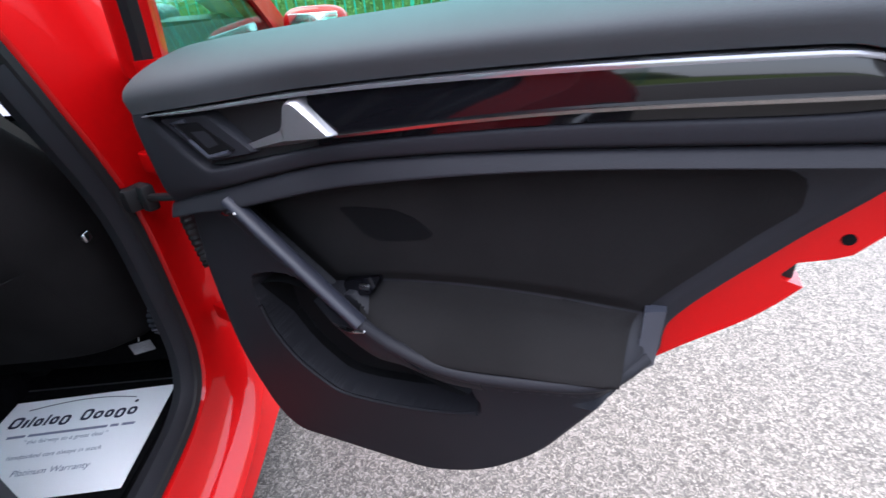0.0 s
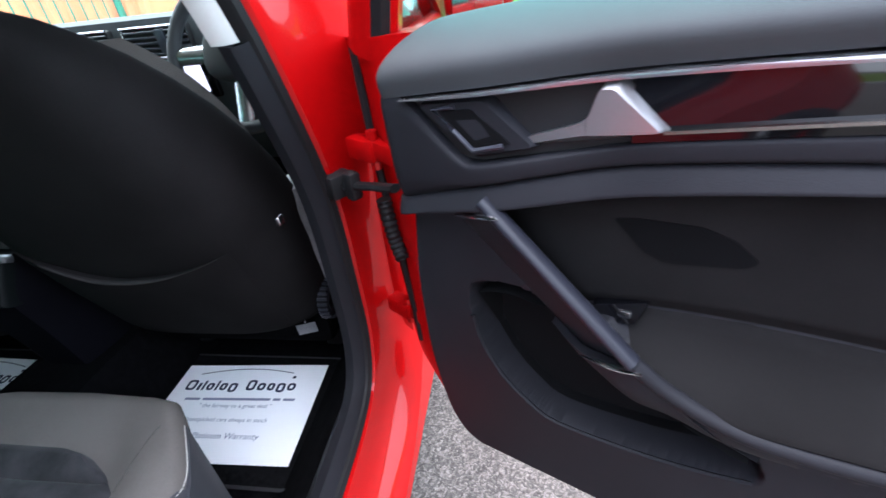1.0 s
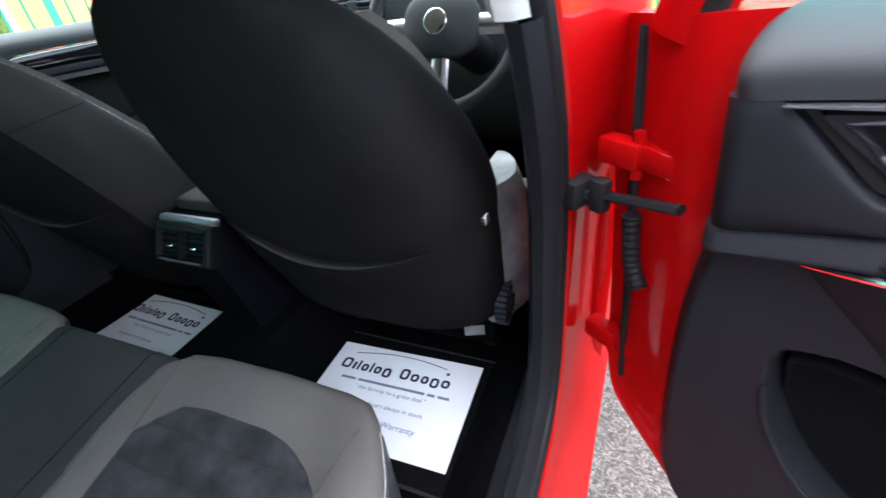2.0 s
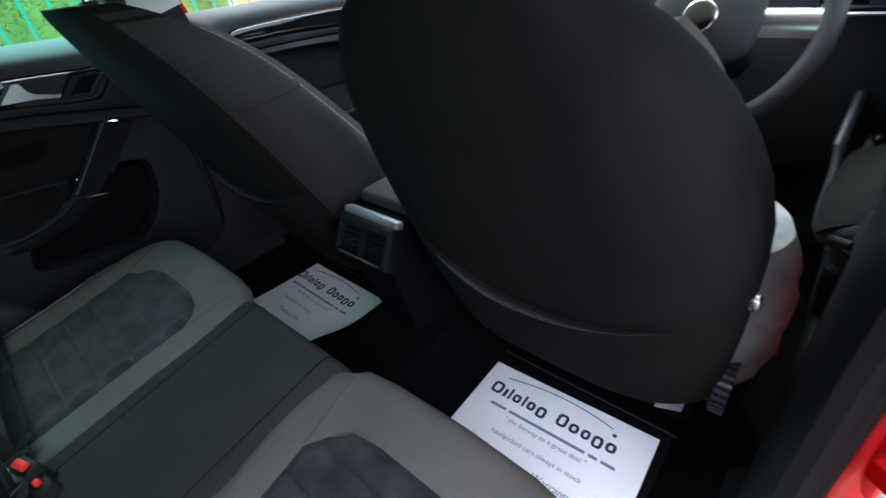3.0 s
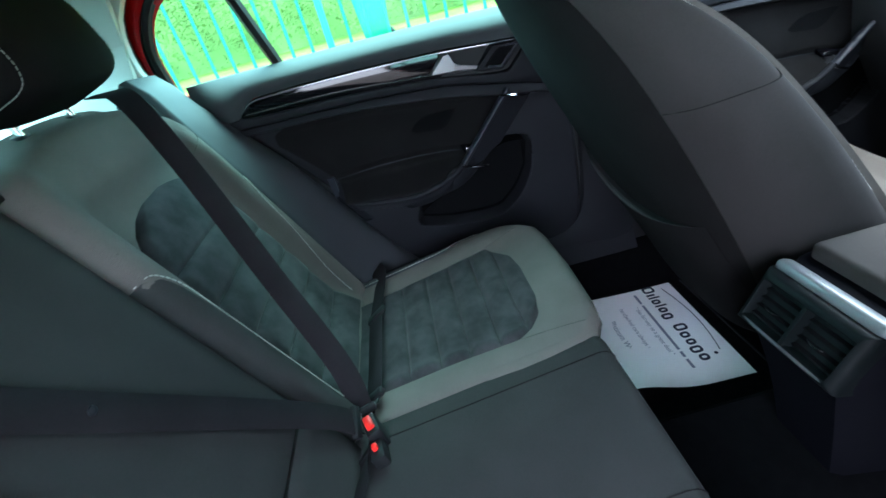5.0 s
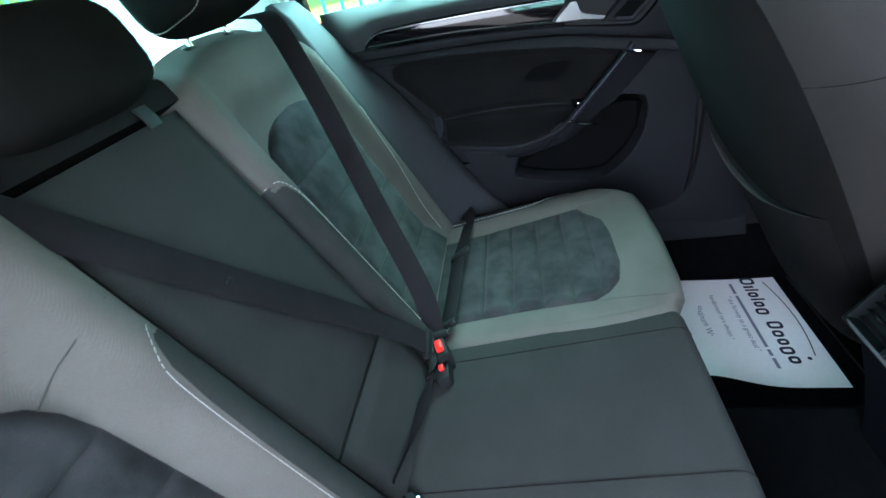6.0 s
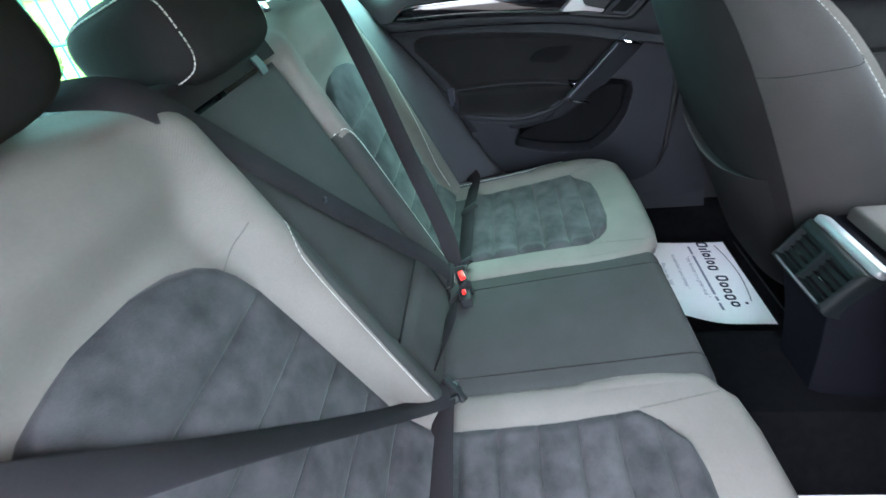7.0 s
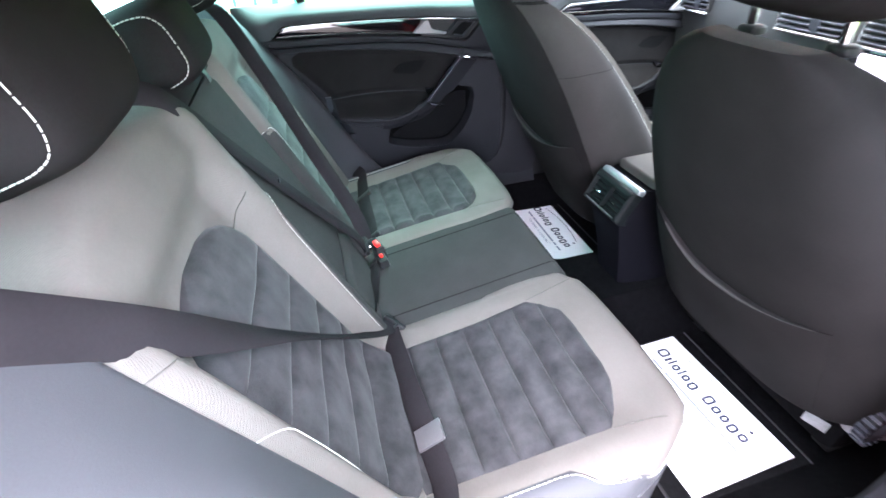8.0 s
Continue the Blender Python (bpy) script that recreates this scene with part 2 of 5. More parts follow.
def tube(pts, r, sides=8, bm=None, step=6, flat=1.0, up=(0, 0, 1), taper=None):
    """A round or oval bar along a smooth path."""
    path = smooth_path(pts, step) if step > 1 else [Vector(p) for p in pts]
    rings = []
    for i, p in enumerate(path):
        d = (path[min(i + 1, len(path) - 1)] - path[max(i - 1, 0)]).normalized()
        side = d.cross(Vector(up))
        side = side.normalized() if side.length > 1e-4 else d.orthogonal().normalized()
        top = side.cross(d)
        k = taper(i / (len(path) - 1)) if taper else 1.0
        rings.append([p + (side * math.cos(2 * math.pi * a / sides) + top * math.sin(2 * math.pi * a / sides) * flat) * r * k for a in range(sides)])
    return loft(rings, bm)


def ribbon(pts, wides, width, thick=0.0016, step=10, bm=None):
    """Webbing along a path; wides: its cross direction at each point."""
    path, across = smooth_path(pts, step), smooth_path(wides, step)
    rings = []
    for i, p in enumerate(path):
        d = (path[min(i + 1, len(path) - 1)] - path[max(i - 1, 0)]).normalized()
        w = across[i] - d * across[i].dot(d)
        w.normalize()
        n = d.cross(w) * thick
        w = w * width / 2
        rings.append([p - w, p - w * 0.9 + n, p + w * 0.9 + n, p + w, p + w * 0.9 - n, p - w * 0.9 - n])
    return loft(rings, bm)


def block(sx, sy, sz, bevel=0.004, m=None, seg=2, bm=None):
    """A box with rounded edges, centred."""
    b = bmesh.new()
    bmesh.ops.create_cube(b, size=1.0, matrix=Matrix.Diagonal((sx, sy, sz, 1)))
    if bevel:
        bmesh.ops.bevel(b, geom=b.edges[:], offset=bevel, segments=seg, profile=0.5, affect="EDGES")
    if m:
        bmesh.ops.transform(b, matrix=m, verts=b.verts)
    if bm is None:
        return b
    me = bpy.data.meshes.new("joined")
    b.to_mesh(me)
    b.free()
    bm.from_mesh(me)
    bpy.data.meshes.remove(me)
    return bm


def prism(outline, place, d0, d1, inset=0.0, bm=None):
    """An outline of 2D points extruded from depth d0 to d1, its far edge drawn in by inset; place(a, b, d) gives the point."""
    bm = bm or bmesh.new()
    ca, cb = sum(p[0] for p in outline) / len(outline), sum(p[1] for p in outline) / len(outline)

    def ring(d, k):
        out = []
        for a, b in outline:
            r = math.hypot(a - ca, b - cb) or 1
            out.append(place(a + (ca - a) / r * k, b + (cb - b) / r * k, d))
        return out
    rings = [ring(d0, 0), ring(mix(d0, d1, 0.7), 0), ring(d1, inset)] if inset else [ring(d0, 0), ring(d1, 0)]
    return loft(rings, bm)


def rounded(pts, r, seg=4):
    """A polygon with its corners rounded."""
    out = []
    n = len(pts)
    for i in range(n):
        p, a, b = Vector(pts[i]), Vector(pts[i - 1]), Vector(pts[(i + 1) % n])
        u, v = a - p, b - p
        k = min(r, u.length * 0.45, v.length * 0.45)
        s, e = p + u.normalized() * k, p + v.normalized() * k
        for j in range(seg + 1):
            t = j / seg
            out.append(tuple(s * (1 - t) ** 2 + p * 2 * t * (1 - t) + e * t * t))
    return out


def superblob(c, r, e1=0.5, e2=0.5, m=None, nu=28, nv=16, bm=None):
    """A rounded block (superellipsoid)."""
    def sp(v, e):
        return math.copysign(abs(v) ** e, v)
    rings = []
    for j in range(1, nv):
        a = -math.pi / 2 + math.pi * j / nv
        ring = []
        for i in range(nu):
            b = 2 * math.pi * i / nu
            p = Vector((r[0] * sp(math.cos(a), e1) * sp(math.cos(b), e2), r[1] * sp(math.cos(a), e1) * sp(math.sin(b), e2), r[2] * sp(math.sin(a), e1)))
            ring.append(Vector(c) + ((m @ p) if m else p))
        rings.append(ring)
    return loft(rings, bm)


def stitches(path, length=0.005, gap=0.004, r=0.00065, bm=None):
    """A row of short thread stitches along a dense path."""
    bm = bm or bmesh.new()
    pts = smooth_path(path, 12)
    seg, run, start = [], 0.0, pts[0]
    for a, b in zip(pts, pts[1:]):
        d = (b - a).length
        run += d
        if run >= length:
            seg.append((start, b))
            run = -gap
            start = b
        elif run < 0:
            start = b
    for a, b in seg:
        tube([a, b], r, 4, bm, step=1)
    return bm


def wheel_ring(c, R, r, m, nu=40, nv=12, bm=None):
    rings = []
    for i in range(nu + 1):
        a = 2 * math.pi * i / nu
        ring = []
        for j in range(nv):
            b = 2 * math.pi * j / nv
            ring.append(m @ Vector(((R + r * math.cos(b)) * math.cos(a), (R + r * math.cos(b)) * math.sin(a), r * math.sin(b))) + Vector(c))
        rings.append(ring)
    bm = loft(rings, bm, caps=False)
    bmesh.ops.remove_doubles(bm, verts=bm.verts, dist=1e-5)
    return bm

# ---- ground, verge and what lies beyond the car ----
GZ = 0.05  # ground height
FLOOR = 0.29  # car floor height


def ground_sheet(name, x0, x1, y0, y1, z, mat, label, category, n=60, wobble=0.0):
    def f(s, t):
        x, y = mix(x0, x1, s), mix(y0, y1, t)
        return Vector((x, y, z + wobble * noise.noise(Vector((x * 0.4, y * 0.4, 0)))))
    bm = slab(n, n, f, lambda s, t: f(s, t) - Vector((0, 0, 0.05)))
    return tagged(part(name, bm, mat), label, category, kind="structure")


ground_sheet("ground", -400, 400, -400, 400, GZ, ASPHALT, "pale worn asphalt yard with exposed stone chippings", "ground", n=4)
ground_sheet("grass_verge", -46, -2.7, -60, 60, GZ + 0.08, GRASS, "bright mown grass beyond the yard edge", "grass", wobble=0.03)
ground_sheet("grass_front", -2.66, 30, 4.2, 40, GZ + 0.08, GRASS, "mown grass beyond the yard in front of the car", "grass", wobble=0.03)

tagged(part("kerb", slab(1, 60, lambda s, t: Vector((-2.75 + 0.13 * s, mix(-30, 30, t), GZ + 0.11)), lambda s, t: Vector((-2.75 + 0.13 * s, mix(-30, 30, t), GZ - 0.05))), KERB),
       "grey concrete kerb along the grass", "kerb", kind="structure")


def palisade(name, origin, along, count, spacing, group):
    """A palisade fence: corrugated pales on two rails between posts."""
    fence = thing(name, "green painted steel palisade fence standing in grass", "fence", Matrix.Translation(origin), kind="structure")
    d = Vector(along).normalized()
    n = Vector((-d.y, d.x, 0))
    length = count * spacing
    prof = [(-0.015, 0.0), (-0.009, 0.007), (-0.004, 0.0), (0.004, 0.0), (0.009, 0.007), (0.015, 0.0)]
    ring = [d * a + n * b for a, b in prof] + [d * a + n * (b - 0.003) for a, b in reversed(prof)]
    tip = [p * Vector((0.45, 0.45, 1)) for p in ring]
    bm = loft([[p + Vector((0, 0, 0.03)) for p in ring], [p + Vector((0, 0, 2.2)) for p in ring], [p + Vector((0, 0, 2.36)) for p in tip]])
    first = part("pale", bm, GREEN, fence, flat=True)
    for i in range(1, count):
        ob = new("pale", first.data)
        ob.parent = fence
        ob.location = d * spacing * i
    for z in (0.45, 1.95):
        b = tube([n * -0.02 + Vector((0, 0, z)), d * length + n * -0.02 + Vector((0, 0, z))], 0.025, 4, step=1)
        part("rail", b, GREEN, fence, flat=True)
    for k in range(0, count + 1, 18):
        part("post", block(0.06, 0.06, 2.3, 0.006, Matrix.Translation(d * spacing * k + n * -0.06 + Vector((0, 0, 1.15)))), GREEN, fence, flat=True)
    return fence


palisade("palisade_fence", (-4.3, -11.0, GZ + 0.08), (0, 1, 0), 100, 0.186, "yard fence")
palisade("palisade_fence", (-4.2, 7.6, GZ + 0.08), (1, 0, 0), 90, 0.155, "yard fence")


def hedge(name, x0, x1, y0, y1, h, count, size, seed):
    """A ragged belt of shrubs: many small leaf clumps with gaps."""
    rnd = random.Random(seed)
    verts, faces = [], []
    for _ in range(count):
        u, v = rnd.random(), rnd.random()
        x, y = mix(x0, x1, u), mix(y0, y1, v)
        top = h * (0.65 + 0.5 * noise.noise(Vector((x * 0.25, y * 0.25, seed))))
        z = GZ + 0.1 + top * rnd.random() ** 0.7
        c = Vector((x, y, z))
        for _ in range(3):
            a = Vector((rnd.gauss(0, 1), rnd.gauss(0, 1), rnd.gauss(0, 1))).normalized()
            b = a.orthogonal().normalized()
            s = size * rnd.uniform(0.5, 1.3)
            o = c + Vector((rnd.gauss(0, size), rnd.gauss(0, size), rnd.gauss(0, size)))
            k = len(verts)
            verts += [o - a * s, o + b * s * 0.45, o + a * s, o - b * s * 0.45]
            faces.append((k, k + 1, k + 2, k + 3))
    me = bpy.data.meshes.new(name)
    me.from_pydata([tuple(v) for v in verts], [], faces)
    me.materials.append(LEAF)
    return tagged(new(name, me), "dense green shrubs and undergrowth behind the grass", "shrubs", kind="stuff")


def bank(name, x0, x1, y0, y1, h):
    """A low overgrown bank under the shrubs."""
    def f(s, t):
        x, y = mix(x0, x1, s), mix(y0, y1, t)
        ridge = math.sin(math.pi * s) if x1 - x0 < y1 - y0 else math.sin(math.pi * t)
        return Vector((x, y, GZ + h * ridge ** 0.6 * (0.8 + 0.3 * noise.noise(Vector((x * 0.3, y * 0.3, 2))))))
    b = slab(24, 24, f, lambda s, t: Vector((f(s, t).x, f(s, t).y, GZ - 0.1)))
    return tagged(part(name, b, LEAF), "overgrown green bank behind the grass", "bank", kind="structure")


bank("backdrop_bank", -27, -20, -50, 34, 5.2)
bank("backdrop_bank", -24, 34, 23, 30, 6.0)
hedge("shrub_belt", -24, -19, -45, 30, 5.0, 90000, 0.055, 3)
hedge("shrub_belt", -20, 30, 22, 28, 6.0, 26000, 0.11, 8)


def container():
    c = thing("storage_container", "faded orange steel storage container with a white label", "container", pose(-7.2, 6.6, GZ + 0.1, 0, 0, 8))
    prof = []
    for i in range(25):
        x = -3.0 + 0.25 * i
        prof += [(x, 0.0), (x + 0.06, 0.035), (x + 0.14, 0.035), (x + 0.2, 0.0)]
    for sy in (-1.2, 1.2):
        s = 1 if sy > 0 else -1
        b = loft([[Vector((a, sy + s * d, z)) for a, d in prof] for z in (0.12, 2.45)], closed=False, caps=False)
        part("corrugated_side", b, ORANGE, c, flat=True)
    part("roof", block(6.2, 2.5, 0.12, 0.02, Matrix.Translation((0, 0, 2.5))), ORANGE, c)
    part("base", block(6.2, 2.5, 0.14, 0.02, Matrix.Translation((0, 0, 0.09))), ORANGE, c)
    for sx in (-3.06, 3.12):
        part("end_wall", block(0.06, 2.4, 2.4, 0.01, Matrix.Translation((sx, 0, 1.3))), ORANGE, c)
    part("corner_post", block(0.16, 0.16, 2.45, 0.015, Matrix.Translation((-3.06, -1.2, 1.28))), WHITE, c, "pale corner post")
    part("label_plate", block(0.55, 0.02, 0.3, 0.004, Matrix.Translation((-0.6, -1.25, 1.25))), WHITE, c, "white label plate")


container()


def bin_at(x, y):
    b = thing("wheeled_bin", "teal plastic bin standing on the grass", "bin", pose(x, y, GZ + 0.1))
    part("body", loft([[Vector((sx * w, sy * w * 0.9, z)) for sx, sy in ((-1, -1), (1, -1), (1, 1), (-1, 1))] for z, w in ((0.08, 0.38), (0.15, 0.42), (1.15, 0.52))]), TEAL, b)
    part("lid", block(1.12, 1.0, 0.08, 0.02, Matrix.Translation((0, 0, 1.2))), TEAL, b)
    for sx in (-0.4, 0.4):
        part("wheel", wheel_ring((sx, 0.42, 0.1), 0.06, 0.035, Matrix.Rotation(math.pi / 2, 3, "Y"), 20, 8), TYRE, b)


bin_at(-14.5, -0.6)


def unseen_wall(name, x0, x1, y0, y1, h):
    w = part(name, block(x1 - x0, y1 - y0, h, 0.02, Matrix.Translation(((x0 + x1) / 2, (y0 + y1) / 2, GZ + h / 2))), RENDERED)
    tagged(w, "plain grey wall added out of view to darken door reflections", "wall", kind="structure")


# added out of view: blocks sky behind the eye, darkens the gloss trim's reflections
unseen_wall("shade_wall_south", 1.2, 9.0, -4.8, -4.55, 4.2)

# ---- the car body ----
car = thing("car_body", "glossy red five-door hatchback body with tinted windows", "car")

# rear door opening in side view (y, z), from the sill corner upward and round
APERTURE = [(-0.01, 0.70), (-0.017, 0.88), (-0.067, 1.05), (-0.108, 1.2), (-0.165, 1.33), (-0.25, 1.385), (-0.45, 1.405), (-0.80, 1.395), (-0.97, 1.33), (-1.02, 1.2), (-0.96, 1.06), (-0.86, 0.95),
            (-0.765, 0.83), (-0.675, 0.71), (-0.60, 0.60), (-0.53, 0.53), (-0.45, 0.485), (-0.34, 0.465), (-0.2, 0.462), (-0.10, 0.472), (-0.045, 0.505), (-0.015, 0.58)]


def loop(pts, n=4):
    """A dense closed smooth loop."""
    m = len(pts)
    out = []
    for i in range(m):
        p = [Vector(pts[(i + k - 1) % m]) for k in range(4)]
        for k in range(n):
            t = k / n
            out.append(0.5 * (2 * p[1] + (p[2] - p[0]) * t + (2 * p[0] - 5 * p[1] + 4 * p[2] - p[3]) * t * t + (3 * p[1] - p[0] - 3 * p[2] + p[3]) * t**3))
    return out


def outward(pts):
    c = sum(pts, Vector((0, 0))) / len(pts)
    ns = []
    for i in range(len(pts)):
        d = pts[(i + 1) % len(pts)] - pts[i - 1]
        n = Vector((d.y, -d.x)).normalized()
        ns.append(n if n.dot(pts[i] - c) > 0 else -n)
    return ns


def lean(z):
    """How far the side draws in above the waist."""
    return -0.35 * max(0.0, z - 0.95) ** 2 - 0.03 * max(0.0, 0.5 - z)


def sweep_loop(pts, profile, side, closed=False, bm=None):
    """A profile of (distance out of the opening, x) carried round a loop."""
    ps, rings = loop(pts), []
    ns = outward(ps)
    for p, n in zip(ps, ns):
        ring = []
        for a, x in profile:
            q = p + n * a
            ring.append(Vector((side * (x + lean(q.y)), q.x, q.y)))
        rings.append(ring)
    rings.append(rings[0])
    bm = loft(rings, bm, closed=closed, caps=False)
    bmesh.ops.remove_doubles(bm, verts=bm.verts, dist=1e-5)
    return bm


for side in (1, -1):
    part("door_aperture", sweep_loop(APERTURE, [(0.008, 0.790), (0.014, 0.80), (0.022, 0.815), (0.04, 0.822), (0.075, 0.83), (0.105, 0.85), (0.13, 0.876), (0.155, 0.888), (0.168, 0.884), (0.172, 0.84), (0.165, 0.80), (0.008, 0.788)], side, closed=True), RED, car)
    seal = [(0.012 + 0.011 * math.cos(a), 0.792 + 0.02 * math.sin(a)) for a in [i * math.pi / 4 for i in range(8)]]
    part("door_seal", sweep_loop(APERTURE, seal, side, closed=True), RUBBER, car, "black rubber door seal")


# below the waist the shut door squeezes its seal inward
low = [(p, n) for p, n in zip(loop(APERTURE), outward(loop(APERTURE))) if p.y < 1.0]
cut = next(i for i in range(1, len(low)) if (low[i][0] - low[i - 1][0]).length > 0.1)
low = low[cut:] + low[:cut]
part("inner_seal", loft([[Vector((-(0.797 + 0.022 * math.sin(a) + lean(p.y)), (p + n * (-0.006 + 0.024 * math.cos(a))).x, (p + n * (-0.006 + 0.024 * math.cos(a))).y)) for a in [i * math.pi / 4 for i in range(8)]] for p, n in low]), RUBBER, car, "black rubber door seal")


def side_sheet(side):
    """The outer skin of one side, with the door and wheel openings cut out."""
    outline = [(-1.62, 0.42), (-1.64, 0.75), (-1.55, 1.0), (-1.35, 1.3), (-1.2, 1.42), (-0.6, 1.45), (0.0, 1.44), (0.45, 1.41), (0.8, 1.28), (1.2, 1.03), (1.9, 0.93), (2.12, 0.78), (2.15, 0.42), (1.85, 0.24), (-1.4, 0.24)]
    holes = [[p + n * 0.163 for p, n in zip(loop(APERTURE), outward(loop(APERTURE)))]]
    holes.append([Vector((1.32 + 0.34 * math.cos(a), 0.36 + 0.34 * math.sin(a))) for a in [i * math.pi / 16 for i in range(32)]])
    holes.append([Vector((-1.32 + 0.30 * math.cos(a), 0.36 + 0.32 * math.sin(a))) for a in [i * math.pi / 16 for i in range(32)]])
    win = [(0.17, 1.05), (0.12, 1.2), (0.12, 1.33), (0.5, 1.31), (0.75, 1.2), (0.98, 1.04)]
    holes.append([Vector(p) for p in win])
    bm = bmesh.new()
    edges = []
    for lp in [[Vector(p) for p in outline]] + holes:
        dense = []
        for a, b in zip(lp, lp[1:] + lp[:1]):
            k = max(1, int((b - a).length / 0.12))
            dense += [a + (b - a) * i / k for i in range(k)]
        vs = [bm.verts.new((0, p.x, p.y)) for p in dense]
        edges += [bm.edges.new((vs[i], vs[(i + 1) % len(vs)])) for i in range(len(vs))]
    bmesh.ops.triangle_fill(bm, edges=edges, use_beauty=True, normal=(1, 0, 0))
    bmesh.ops.subdivide_edges(bm, edges=[e for e in bm.edges if e.calc_length() > 0.25], cuts=2)
    for v in bm.verts:
        y, z = v.co.y, v.co.z
        v.co.x = side * (0.882 + lean(z) - 0.10 * max(0, (abs(y - 0.25) - 1.2)) ** 1.5)
    ob = part("side_panel", bm, RED, car, flat=True)
    ob.modifiers.new("thickness", "SOLIDIFY").thickness = 0.012
    return ob


for side in (1, -1):
    side_sheet(side)

# roof, bonnet, tailgate and the glass between them


def across(x0, prof):
    """A sheet across the car: prof(t) gives (y, z, half width)."""
    def f(s, t):
        y, z, w = prof(t)
        k = 2 * s - 1
        return Vector((k * w, y, z - 0.03 * k * k * k * k))
    return f


def sheet_part(name, prof, mat, nu=16, nv=14, thick=0.012, label=""):
    f = across(0, prof)
    return part(name, slab(nu, nv, f, lambda s, t: f(s, t) - Vector((0, 0, thick))), mat, car, label)


roof_z = curve((-1.2, 1.40), (-0.6, 1.465), (0.0, 1.475), (0.45, 1.44))
sheet_part("roof", lambda t: (mix(-1.2, 0.45, t), roof_z(mix(-1.2, 0.45, t)), 0.765), RED)
sheet_part("headliner", lambda t: (mix(-1.18, 0.42, t), roof_z(mix(-1.18, 0.42, t)) - 0.035, 0.745), TRIM, label="pale cloth headliner")
bonnet_z = curve((1.05, 1.02), (1.6, 0.95), (2.05, 0.82), (2.16, 0.68))
sheet_part("bonnet", lambda t: (mix(1.12, 2.16, t), bonnet_z(mix(1.12, 2.16, t)), mix(0.84, 0.74, t)), RED)
sheet_part("front_bumper", lambda t: (mix(2.16, 2.1, t * t), mix(0.68, 0.25, t), mix(0.76, 0.8, t)), RED)
sheet_part("tailgate_panel", lambda t: (mix(-1.5, -1.64, math.sin(math.pi * t) * 0.6 + t * 0.4), mix(1.04, 0.3, t), 0.84), RED)
sheet_part("windscreen", lambda t: (mix(0.45, 1.14, t), mix(1.44, 1.02, t), mix(0.70, 0.80, t)), CLEAR, thick=0.005, label="clear curved windscreen")
sheet_part("rear_screen", lambda t: (mix(-1.2, -1.5, t), mix(1.40, 1.05, t), mix(0.66, 0.74, t)), GLASS, thick=0.005, label="tinted rear window")
for side in (1, -1):
    part("roof_pillar", tube([(side * 0.72, 0.42, 1.42), (side * 0.78, 0.85, 1.22), (side * 0.83, 1.18, 1.0)], 0.045, 10), RED, car, "red windscreen pillar")
    part("pillar_trim", tube([(side * 0.68, 0.40, 1.39), (side * 0.735, 0.84, 1.19), (side * 0.79, 1.14, 1.0)], 0.04, 10), TRIM, car)
    part("rear_pillar", slab(6, 10, lambda s, t: Vector((side * (0.70 + 0.03 * s), mix(-1.06, -1.5, s) + 0.1 * t * (1 - s), mix(1.02, 1.41, t) - 0.02 * s)),
                             lambda s, t: Vector((side * (0.76 + 0.03 * s - 0.1 * t), mix(-1.06, -1.5, s) + 0.1 * t * (1 - s), mix(1.02, 1.41, t) - 0.02 * s))), TRIM, car, "pale rear pillar trim")
    f = lambda s, t: Vector((side * (0.872 + lean(mix(1.05, 1.32, t))), mix(mix(0.17, 0.12, t), mix(0.98, 0.5, t), s), mix(1.05, 1.32, t)))
    part("front_side_window", slab(8, 4, f, lambda s, t: f(s, t) - Vector((side * 0.004, 0, 0))), CLEAR, car, "lightly tinted side window")
    # cabin side trim round the opening: dark below, pale above
    inner = [(0.006, 0.802), (-0.006, 0.796), (-0.013, 0.782), (-0.008, 0.764), (0.03, 0.75), (0.12, 0.742), (0.165, 0.745)]
    ps = loop(APERTURE)
    ns = outward(ps)
    rings = [[Vector((side * (x + lean((p + n * a).y)), (p + n * a).x, (p + n * a).y)) for a, x in inner] for p, n in zip(ps, ns)]
    upper = [i for i, p in enumerate(ps) if p.y > 1.10]
    high = [(0.016, 0.80), (0.002, 0.79), (-0.006, 0.772), (-0.005, 0.754), (0.02, 0.740), (0.12, 0.735), (0.165, 0.735)]
    tops = [[Vector((side * (x + lean((p + n * a).y)), (p + n * a).x, (p + n * a).y)) for a, x in high] for p, n in zip(ps, ns)]
    i0, i1 = upper[0], upper[-1]
    part("pillar_trim", loft(tops[i0:i1 + 1], closed=False, caps=False), TRIM, car, "pale upper pillar and roof trim")
    part("sill_trim", loft(rings[i1:] + rings[:i0 + 1], closed=False, caps=False), PLASTIC, car, "dark plastic sill and pillar trim")
    plate = lambda s, t: Vector((side * mix(0.775, 0.685, t), mix(-0.62, 0.12, s), mix(0.462, 0.31, t ** 1.4) + 0.006 * math.sin(math.pi * t)))
    part("sill_plate", slab(20, 8, plate, lambda s, t: plate(s, t) - Vector((0, 0, 0.03))), PLASTIC, car, "dark plastic sill plate")

# cabin floor, tunnel, bulkheads


def floor_z(x, y):
    z = FLOOR + 0.15 * smooth(0.20, 0.10, abs(x)) * smooth(-0.55, -0.2, y) ** 0.2
    z += 0.10 * smooth(0.60, 0.72, abs(x))
    return z


